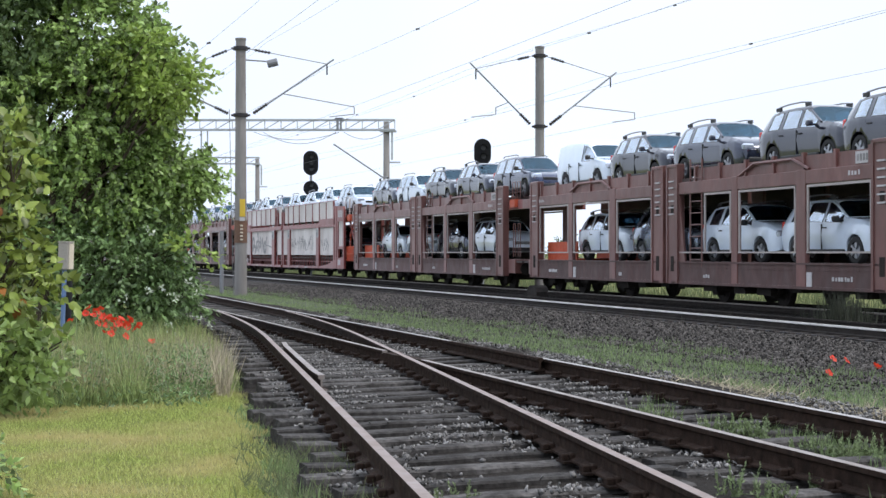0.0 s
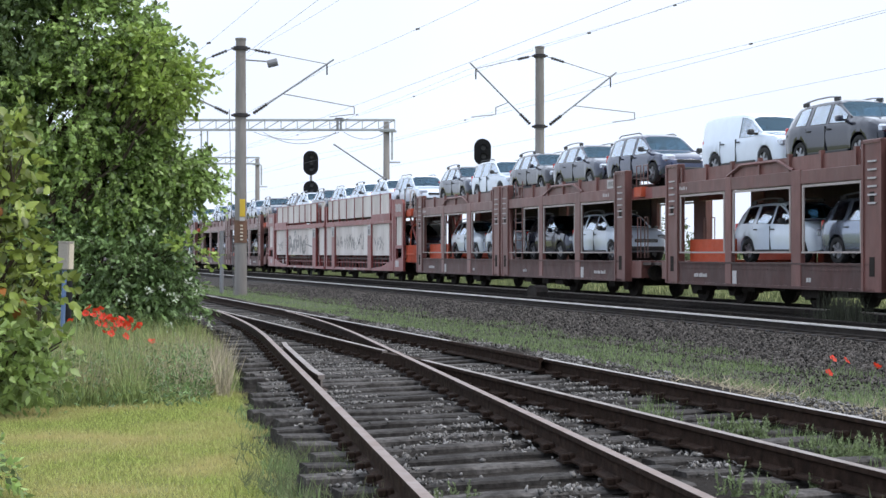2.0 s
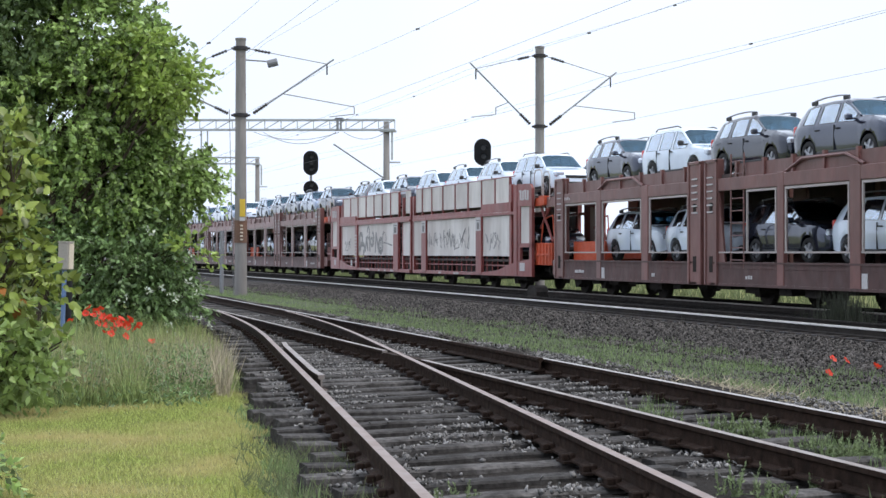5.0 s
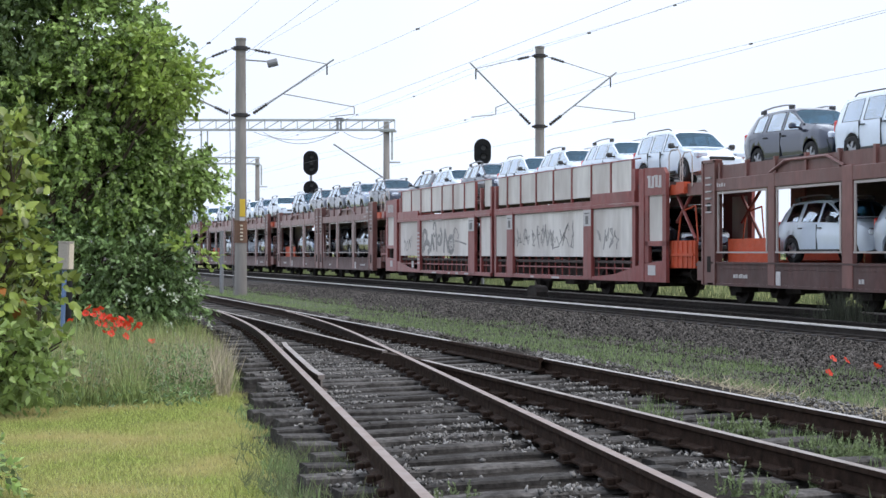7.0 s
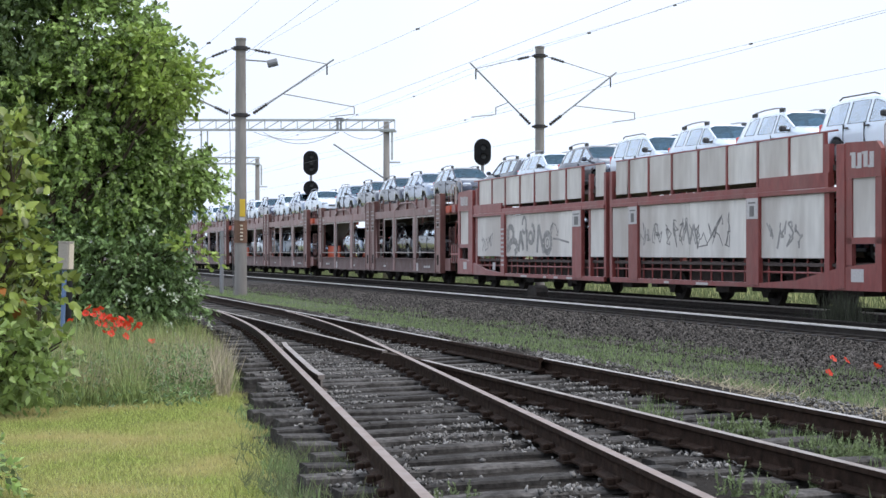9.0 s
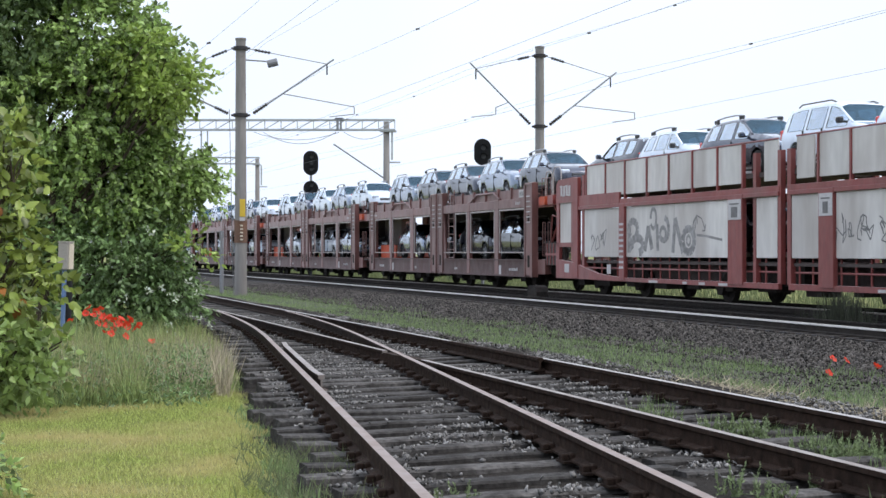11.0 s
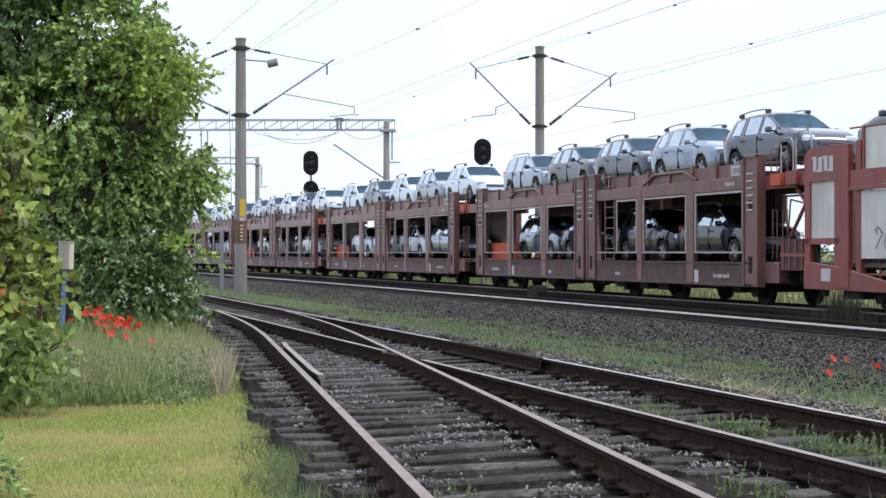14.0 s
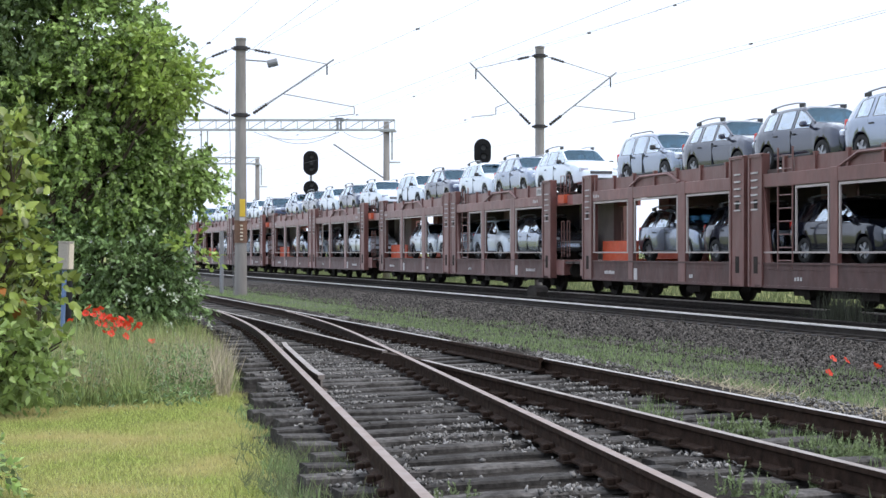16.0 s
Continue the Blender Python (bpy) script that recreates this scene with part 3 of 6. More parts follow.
def brown_wagon(first):
    """A two-unit double-deck car carrier; u runs back from its front end, x = 11.15 - u."""
    L, h = 22.3, 11.15
    w = thing("car_transporter_wagon", "faded brown steel double-deck car carrier wagon on rails", "railway wagon", group="brown wagons of the train")
    X = lambda u: h - u
    wm = M["wagon"]
    units = ((0.0, 11.17), (11.38, 22.3))
    for k, (a, b) in enumerate(units):
        part("lower_floor", boxes((X(a + 0.1), X(b - 0.1), -1.38, 1.38, 1.04, 1.12)), M["deck"], w)
        part("upper_deck", boxes((X(a + 0.1), X(b - 0.1), -1.36, 1.36, 3.42, 3.535), *[(X(u), X(u + 0.12), -1.36, 1.36, 3.24, 3.40) for u in np.arange(a + 0.6, b - 0.3, 1.2)]), M["deck"], w)
        for side in (-1, 1):
            y0, y1 = side * 1.40, side * 1.47
            bm = boxes((X(a + 0.3), X(b - 0.3), y0, y1, 0.50, 1.15))
            for u in np.arange(a + 0.9, b - 0.6, 0.42):
                box(bm, X(u), X(u + 0.26), y1, y1 + side * 0.012, 0.965, 0.985)
            box(bm, X(a + 0.3), X(b - 0.3), y1, y1 + side * 0.03, 0.50, 0.57)
            box(bm, X(a + 0.3), X(b - 0.3), y1, y1 + side * 0.03, 1.10, 1.15)
            part("lower_side_wall", bm, M["dark_brown"], w, "brown side wall caked with brake dust")
            part("upper_beam", boxes((X(a + 0.3), X(b - 0.3), side * 1.38, side * 1.485, 3.08, 3.42), bevel=0.012), wm, w)
            part("mid_rail", boxes((X(a + 0.7), X(b - 0.7), side * 1.43, side * 1.47, 1.385, 1.43)), M["trim"], w)
    for side in (-1, 1):
        # end posts, with a slot near the foot
        for a, b in ((0.0, 0.80), (10.45, 11.17), (11.38, 12.18), (21.52, 22.3)):
            bm = bmesh.new()
            box(bm, X(a), X(b), side * 1.28, side * 1.50, 0.50, 3.97, 0.015)
            mid = (a + b) / 2
            box(bm, X(a - 0.0), X(a + 0.09), side * 1.50, side * 1.53, 0.52, 3.95)
            box(bm, X(b - 0.09), X(b), side * 1.50, side * 1.53, 0.52, 3.95)
            box(bm, X(a), X(b), side * 1.50, side * 1.53, 3.88, 3.95)
            post = part("end_post", bm, wm, w)
            part("slot", boxes((X(mid - 0.1), X(mid + 0.1), side * 1.49, side * 1.507, 0.86, 1.30)), M["under"], w)
            part("slot", boxes((X(mid - 0.09), X(mid + 0.09), side * 1.49, side * 1.507, 2.55, 2.78)), M["under"], w)
        for a, b in ((3.62, 4.05), (7.0, 7.32), (14.85, 15.3), (18.38, 18.72)):
            part("window_post", boxes((X(a), X(b), side * 1.36, side * 1.495, 0.52, 3.44), bevel=0.012), wm, w)
        # pale frames round the openings
        for a, b in ((0.85, 3.58), (4.1, 6.96), (7.38, 8.9), (12.24, 14.80), (15.35, 18.32), (18.78, 21.46)):
            y0, y1 = side * 1.44, side * 1.478
            part("window_frame", boxes((X(a), X(b), y0, y1, 3.00, 3.06), (X(a), X(a + 0.06), y0, y1, 1.43, 3.0), (X(b - 0.06), X(b), y0, y1, 1.43, 3.0)), M["trim"], w)
        # leaning plate by the ladder
        bm = bmesh.new()
        prism(bm, [(X(10.45), 1.15), (X(10.1), 1.15), (X(10.43), 3.08), (X(10.45), 3.08)], side * 1.40, side * 1.46)
        part("corner_plate", bm, wm, w)
        # parapet of the upper deck
        for a, b in ((0.82, 9.6), (12.4, 21.5)):
            bm = boxes((X(a), X(b), side * 1.37, side * 1.41, 3.42, 3.78))
            part("parapet", bm, wm, w)
            n = 7
            for i in range(n):
                u = a + 0.12 + (b - a - 0.24) * i / (n - 1)
                part("stanchion", boxes((X(u - 0.05), X(u + 0.05), side * 1.36, side * 1.47, 3.42, 3.86)), wm, w)
            c = (a + b) / 2
            bm = tubes([((X(c - 0.95), side * 1.46, 3.72), (X(c + 0.95), side * 1.46, 3.72)), ((X(c + 0.95), side * 1.46, 3.72), (X(c + 1.7), side * 1.46, 3.45)), ((X(c - 0.95), side * 1.46, 3.72), (X(c - 1.7), side * 1.46, 3.45))], 0.04)
            part("brace", bm, wm, w)
        # ladder by the joint
        for u in (9.05, 9.75):
            part("ladder_rail", tubes([((X(u), side * 1.46, 1.0), (X(u), side * 1.46, 4.05))], 0.025), wm, w)
        for i in range(9):
            part("ladder_rung", tubes([((X(9.05), side * 1.46, 1.2 + 0.33 * i), (X(9.75), side * 1.46, 1.2 + 0.33 * i))], 0.018), wm, w)
    # loops of tubular handrail over the coupling gap, and the ramp plates between the decks
    for y in (-1.15, 1.15):
        for u in (-0.35, -0.85):
            part("hand_hoop", tubes([((X(u), y, 3.45), (X(u), y, 4.1)), ((X(u + 0.3), y, 3.45), (X(u + 0.3), y, 4.1)), ((X(u), y, 4.1), (X(u + 0.3), y, 4.1))], 0.015), wm, w)
            part("hand_hoop", tubes([((X(u), y, 1.25), (X(u), y, 2.5)), ((X(u + 0.22), y, 1.25), (X(u + 0.22), y, 2.5)), ((X(u), y, 2.5), (X(u + 0.22), y, 2.5))], 0.016), wm, w)
    part("deck_bridge", boxes((X(-1.45), X(0.2), -1.2, 1.2, 3.30, 3.38), (X(-1.45), X(0.2), -1.28, -1.16, 3.05, 3.40), (X(-1.45), X(0.2), 1.16, 1.28, 3.05, 3.40)), M["wagon_red"], w)
    part("deck_bridge", boxes((X(22.1), X(23.7), -1.2, 1.2, 3.30, 3.38), (X(22.1), X(23.7), -1.28, -1.16, 3.05, 3.4)), M["wagon"], w)
    part("hinge_block", boxes((X(-0.95), X(-0.45), -1.42, -1.2, 3.12, 3.42)), M["orange"], w)
    part("end_sill", boxes((X(-0.7), X(0.3), -1.3, 1.3, 0.62, 1.15)), wm, w)
    part("end_sill", boxes((X(22.0), X(23.0), -1.3, 1.3, 0.62, 1.15)), wm, w)
    for a, b in ((-1.3, 0.2), (22.1, 23.6)):
        part("lower_ramp", boxes((X(a), X(b), -1.25, 1.25, 1.02, 1.10)), M["deck"], w)
    part("loading_ramp", boxes((X(18.9), X(21.4), -1.1, 1.1, 1.14, 1.2), (X(18.8), X(21.45), -1.15, -1.08, 1.13, 1.78)), M["orange"], w, "orange steel ramp side")
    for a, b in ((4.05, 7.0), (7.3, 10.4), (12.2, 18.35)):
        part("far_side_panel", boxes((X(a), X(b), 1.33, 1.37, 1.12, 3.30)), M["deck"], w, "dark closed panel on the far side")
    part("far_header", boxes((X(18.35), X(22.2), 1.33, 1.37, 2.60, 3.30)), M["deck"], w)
    part("loading_ramp", boxes((X(18.4), X(22.2), 1.08, 1.15, 1.13, 1.80)), M["orange"], w, "orange steel ramp side")
    bm = boxes((X(11.16), X(11.4), -1.1, 1.1, 0.6, 1.1))
    part("joint_bellows", bm, M["under"], w)
    # lettering stands as plain bars
    rnd = random.Random(first)
    marks = []
    for u0 in (0.4, 10.85, 11.75, 21.9):
        for i in range(6):
            marks.append((X(u0 - 0.16), X(u0 + 0.16), -1.536, -1.50, 3.45 - 0.19 * i, 3.49 - 0.19 * i))
    for u, z, n in ((1.3, 3.2, 4), (21.0, 3.2, 4), (1.6, 0.72, 7), (8.6, 0.7, 3), (19.8, 0.72, 6), (14.4, 0.68, 2)):
        for i in range(n):
            marks.append((X(u + 0.13 * i), X(u + 0.13 * i + rnd.uniform(0.05, 0.09)), -1.49, -1.47, z, z + rnd.uniform(0.08, 0.12)))
    tagged(bars(w, "lettering_bar", M["white_mark"], marks), kind="stuff")
    for ua, ub in ((3.35, 3.58), (18.1, 18.32)):
        part("label_plate", boxes((X(ua), X(ub), -1.485, -1.47, 0.55, 0.92)), M["white_mark"], w)
    part("logo_plate", boxes((X(0.95), X(1.55), -1.435, -1.41, 3.46, 3.74)), M["white_mark"], w, "white plate with a dark mark")
    part("logo_mark", boxes(*[(X(1.05 + 0.12 * i), X(1.12 + 0.12 * i), -1.445, -1.433, 3.52, 3.68) for i in range(4)]), M["spray"], w)
    running_gear(w, L, (0.9, 5.8, 9.0, 15.2, 19.1, 21.3))
    return w, L


def grey_wagon():
    """A closed-sided two-unit car carrier with grey panels in a red frame; x = 15.15 - u."""
    L, h = 30.3, 15.15
    w = thing("panelled_transporter_wagon", "red-framed car carrier wagon with weathered grey side panels and spray paint", "railway wagon")
    X = lambda u: h - u
    red = M["wagon_red"]
    part("lower_floor", boxes((X(0.1), X(14.7), -1.36, 1.36, 1.06, 1.14), (X(15.3), X(30.2), -1.36, 1.36, 1.06, 1.14)), M["deck"], w)
    part("upper_deck", boxes((X(0.1), X(14.7), -1.34, 1.34, 3.36, 3.495), (X(15.3), X(30.2), -1.34, 1.34, 3.36, 3.495)), M["deck"], w)
    for side in (-1, 1):
        y = lambda d: side * d
        # sills, sloping up to the ends
        for seg in ([(X(0.0), 0.52), (X(14.75), 0.47), (X(14.75), 0.62), (X(5.3), 0.62), (X(3.6), 0.72), (X(1.6), 1.06), (X(0.0), 1.18)],
                    [(X(15.25), 0.47), (X(30.3), 0.52), (X(30.3), 1.18), (X(28.7), 1.06), (X(26.7), 0.72), (X(25.0), 0.62), (X(15.25), 0.62)]):
            bm = bmesh.new()
            prism(bm, seg, y(1.38), y(1.49))
            part("side_sill", bm, red, w)
        for a, b in ((1.8, 14.75), (15.25, 28.5)):
            part("waist_beam", boxes((X(a), X(b), y(1.38), y(1.50), 2.84, 2.95), (X(a + 2.6 if a < 5 else a), X(b if a < 5 else b - 2.6), y(1.36), y(1.46), 2.95, 3.10), bevel=0.01), red, w)
        for a, b in ((2.2, 5.45), (25.0, 28.3)):
            part("waist_plate", boxes((X(a), X(b), y(1.40), y(1.475), 2.96, 3.32)), red, w)
        # posts
        for a, b in ((1.45, 1.8), (5.4, 6.05), (12.7, 13.35), (17.05, 17.85), (24.55, 24.95), (28.3, 28.7)):
            part("side_post", boxes((X(a), X(b), y(1.38), y(1.515), 0.55, 2.95 if 2 < a < 28 else 3.95), bevel=0.012), red, w)
        for a, b in ((2.2, 2.42), (14.72, 14.9), (15.2, 15.36), (16.45, 16.6), (27.9, 28.1)):
            part("slot_post", boxes((X(a), X(b), y(1.30), y(1.44), 0.6, 4.0)), red, w)
        # the grey panels, each with seams
        for a, b in ((2.45, 5.4), (6.05, 9.4), (9.42, 12.7), (13.35, 14.7), (15.4, 16.45), (17.85, 21.2), (21.22, 24.55), (24.95, 27.9)):
            part("side_panel", boxes((X(a), X(b), y(1.36), y(1.43), 1.26, 2.83), bevel=0.01), M["panel"], w)
        ups = [2.45, 4.05, 5.6, 7.25, 8.9, 10.55, 12.1, 13.5] + [17.2, 18.6, 20.1, 21.6, 23.1, 24.7, 26.2, 27.8]
        for a, b in zip(ups[:7], ups[1:8]):
            part("upper_panel", boxes((X(a + 0.03), X(b - 0.03), y(1.36), y(1.40), 3.24, 4.27)), M["panel"], w)
        for a, b in zip(ups[8:15], ups[9:16]):
            part("upper_panel", boxes((X(a + 0.03), X(b - 0.03), y(1.36), y(1.40), 3.24, 4.27)), M["panel"], w)
        for a, b in ((13.7, 14.5), (15.4, 16.1)):
            part("upper_panel", boxes((X(a), X(b), y(1.36), y(1.40), 3.24, 4.27)), M["panel"], w)
        for u in ups:
            part("upper_stanchion", boxes((X(u - 0.035), X(u + 0.035), y(1.34), y(1.44), 3.06, 4.30)), red, w)
        part("top_rail", tubes([((X(1.9), y(1.40), 4.30), (X(14.5), y(1.40), 4.30)), ((X(15.4), y(1.40), 4.30), (X(28.4), y(1.40), 4.30))], 0.025), red, w)
        # open cage under the panels
        segs = []
        for a, b in ((2.5, 14.7), (15.3, 27.9)):
            segs += [((X(a), y(1.33), 0.9), (X(b), y(1.33), 0.9))]
            segs += [((X(u), y(1.33), 0.6), (X(u), y(1.33), 1.28)) for u in np.arange(a + 0.2, b, 0.62)]
        part("cage_bar", tubes(segs, 0.028, 5), red, w)
        # end towers
        for a, b, lo in ((0.02, 1.45, 1), (28.7, 30.28, 0)):
            bm = bmesh.new()
            x0, x1 = X(a), X(b)
            prism(bm, [(x1, 3.12), (x0, 3.12), (x0, 3.75), (x0 + (x1 - x0) * 0.12, 3.93), (x1, 3.97)] if lo else [(x0, 3.12), (x1, 3.12), (x1, 3.75), (x1 + (x0 - x1) * 0.12, 3.93), (x0, 3.97)], y(1.38), y(1.49))
            part("end_tower", bm, red, w, "red end plate with a white mark")
            part("tower_panel", boxes((X(a + 0.25), X(b - 0.25), y(1.37), y(1.44), 1.75, 3.12)), M["panel"], w)
            part("tower_frame", boxes((X(a), X(a + 0.25), y(1.37), y(1.48), 1.1, 3.12), (X(b - 0.25), X(b), y(1.37), y(1.48), 1.1, 3.12), (X(a), X(b), y(1.37), y(1.48), 1.6, 1.75)), red, w)
            part("logo_mark", boxes(*[(X(a + 0.28 + 0.24 * i), X(a + 0.44 + 0.24 * i), y(1.488), y(1.50), 3.36, 3.70) for i in range(4)], *[(X(a + 0.28 + 0.24 * i), X(a + 0.5 + 0.24 * i), y(1.488), y(1.502), 3.66 if i % 2 else 3.34, 3.72 if i % 2 else 3.40) for i in range(4)]), M["white_mark"], w)
    # dark sheets added behind the cage, which keep the bright field from showing
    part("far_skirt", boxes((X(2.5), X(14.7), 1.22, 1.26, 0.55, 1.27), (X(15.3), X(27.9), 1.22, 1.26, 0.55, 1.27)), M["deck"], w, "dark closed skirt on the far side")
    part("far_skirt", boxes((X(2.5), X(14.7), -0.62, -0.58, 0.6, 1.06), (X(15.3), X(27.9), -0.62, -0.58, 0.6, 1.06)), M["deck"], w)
    # plates with dark marks on the posts
    for a, b in ((5.42, 6.0), (12.72, 13.3), (17.1, 17.8)):
        part("number_plate", boxes((X(a), X(b), -1.53, -1.515, 2.28, 2.82)), M["white_mark"], w)
        part("number_bar", boxes((X(a + 0.18), X(b - 0.18), -1.536, -1.528, 2.34, 2.62), (X(a + 0.1), X(b - 0.1), -1.536, -1.528, 2.68, 2.72)), M["spray_thin"], w)
    for i in range(9):
        part("stencil_bar", boxes((X(24.6), X(24.9), -1.522, -1.514, 0.9 + 0.17 * i, 0.97 + 0.17 * i)), M["white_mark"], w)
    for ua, ub in ((0.7, 1.2), (29.1, 29.5), (25.6, 25.9)):
        part("label_plate", boxes((X(ua), X(ub), -1.50, -1.488, 0.72, 1.02)), M["white_mark"], w)
    part("sill_label", boxes(*[(X(u), X(u + rn), -1.498, -1.488, 0.5, 0.57) for u, rn in ((8.2, 0.7), (17.9, 0.5), (19.2, 0.35), (20.3, 0.25), (22.2, 0.6), (10.6, 0.3))]), M["white_mark"], w)
    # sprayed scrawls as thin raised strokes
    rnd = random.Random(8)

    def scrawl(u0, u1, z0, z1, r, n, mat, name):
        bm = bmesh.new()
        u = u0
        while u < u1:
            pts = []
            wdt = rnd.uniform(0.35, 0.8)
            for i in range(n):
                pts.append((X(u + rnd.uniform(0, wdt)), -1.433, rnd.uniform(z0, z1)))
            for p, q in zip(pts, pts[1:]):
                mid = ((p[0] + q[0]) / 2 + rnd.uniform(-0.1, 0.1), -1.433, (p[2] + q[2]) / 2 + rnd.uniform(-0.1, 0.1))
                for s, e in ((p, mid), (mid, q)):
                    tube(bm, s, e, r, n=4)
            u += wdt * 0.9
        for v in bm.verts:
            v.co.y = -1.4325 + (v.co.y + 1.433) * 0.12
        tagged(part(name, bm, mat, w, "dark sprayed scrawl"), kind="stuff")

    for u in np.arange(7.0, 12.3, 0.88):
        scrawl(u, u + 0.7, 1.5 + rnd.uniform(0, 0.15), 2.2 + rnd.uniform(0, 0.3), 0.017, 8, M["spray_thin"], "spray_scrawl")
    scrawl(3.2, 4.9, 1.45, 2.2, 0.03, 6, M["spray"], "spray_scrawl")
    scrawl(26.0, 27.1, 1.45, 2.35, 0.02, 6, M["spray_thin"], "spray_scrawl")
    scrawl(0.5, 1.05, 1.9, 2.95, 0.022, 8, M["spray_thin"], "spray_scrawl")
    scrawl(19.2, 20.0, 1.9, 2.5, 0.018, 5, M["spray_thin"], "spray_scrawl")
    # fat looping strokes without any meaning
    def stroke(path, r):
        bm = bmesh.new()
        for p, q in zip(path, path[1:]):
            tube(bm, (X(p[0]), -1.433, p[1]), (X(q[0]), -1.433, q[1]), r, n=6)
        for v in bm.verts:
            v.co.y = -1.4325 + (v.co.y + 1.433) * 0.05
        tagged(part("spray_stroke", bm, M["spray"], w, "faded grey sprayed stroke"), kind="stuff")

    def loop(u, z, ru, rz, a0, a1, n=12):
        return [(u + ru * math.cos(math.radians(a0 + (a1 - a0) * i / n)), z + rz * math.sin(math.radians(a0 + (a1 - a0) * i / n))) for i in range(n + 1)]

    for path, r in ((loop(24.05, 2.12, 0.32, 0.26, -60, 230), 0.13), (loop(23.75, 1.62, 0.42, 0.24, -30, 250), 0.15), ([(24.35, 1.4), (24.3, 2.2)], 0.13), ([(23.2, 1.45), (22.95, 2.2), (22.7, 1.5)], 0.12), ([(22.3, 1.45), (22.35, 2.25)], 0.1), (loop(22.6, 2.42, 0.2, 0.3, 0, 330), 0.07),
                    (loop(21.9, 2.1, 0.33, 0.34, 100, 330), 0.1), (loop(21.95, 1.95, 0.2, 0.2, 0, 300), 0.08), ([(21.3, 1.4), (21.15, 2.4), (20.9, 1.9), (20.65, 1.4)], 0.11), (loop(20.3, 1.75, 0.36, 0.34, 0, 350), 0.13),
                    (loop(20.3, 1.75, 0.12, 0.14, 0, 350), 0.05), ([(19.8, 1.9), (19.2, 1.86), (18.3, 1.75)], 0.04), ([(9.6, 2.3), (9.4, 1.65), (9.15, 2.2), (8.9, 1.6)], 0.06), ([(4.6, 1.5), (4.45, 1.95)], 0.05)):
        stroke(path, r)
    for e, s in ((0.0, -1), (30.3, 1)):
        om = M["orange"] if e < 1 else M["wagon_red"]
        part("deck_bridge", boxes((X(e - s * 0.2), X(e + s * 1.4), -1.2, 1.2, 3.24, 3.32), (X(e - s * 0.2), X(e + s * 1.2), -1.3, -1.2, 3.1, 3.4)), om, w)
        part("loading_ramp", boxes((X(e - s * 0.3), X(e + s * 1.45), -1.3, -1.2, 0.95, 1.75), (X(e - s * 0.3), X(e + s * 1.45), 1.2, 1.3, 0.95, 1.75), (X(e - s * 0.3), X(e + s * 1.45), -1.2, 1.2, 0.98, 1.06)), om if e < 1 else M["deck"], w, "bright orange steel loading ramp" if e < 1 else "dark steel loading ramp")
        for u0, u1, za, zb in ((-0.1, 0.62, 3.3, 4.42), (0.75, 1.35, 3.3, 4.3)):
            a, b = X(e + s * u0), X(e + s * u1)
            run = [(a, -1.34, za), (a, -1.34, zb - 0.15), (a + (b - a) * 0.2, -1.34, zb), (b - (b - a) * 0.2, -1.34, zb), (b, -1.34, zb - 0.15), (b, -1.34, za)]
            part("hand_hoop", tubes(list(zip(run, run[1:])), 0.018), M["trim"], w, "pale bent hand hoop")
        for yy in (-1.15, 1.0):
            run = [(X(e + s * 0.1), yy, 1.75), (X(e + s * 0.3), yy, 2.6), (X(e + s * 1.2), yy, 2.75), (X(e + s * 1.35), yy, 1.75)]
            part("hand_hoop", tubes(list(zip(run, run[1:])), 0.025), om, w)
            part("lift_link", tubes([((X(e + s * 0.05), yy, 2.3), (X(e + s * 1.1), yy, 3.2)), ((X(e + s * 0.05), yy, 3.1), (X(e + s * 1.2), yy, 1.8))], 0.05, 6), M["wagon_red"], w)
        part("ramp_rib", boxes(*[(X(e + s * (0.05 + 0.3 * i)), X(e + s * (0.11 + 0.3 * i)), -1.33, -1.3, 0.97, 1.73) for i in range(5)], (X(e), X(e + s * 1.4), -1.34, -1.3, 1.3, 1.38)), om, w)
        part("hinge_block", boxes((X(e + s * 0.5), X(e + s * 1.0), -1.42, -1.2, 3.12, 3.45)), om, w)
    part("joint_bellows", boxes((X(14.8), X(15.2), -1.0, 1.0, 0.55, 1.1)), M["under"], w)
    running_gear(w, L, (2.6, 5.8, 11.2, 19.1, 24.5, 27.7))
    return w, L


# ---- cars ----
ARCH = 0.385


def eave(zt, zb):
    """Depth of the roof's edge above the side windows."""
    return min(0.115, 0.012 + 0.25 * max(0.0, zt - zb - 0.13))


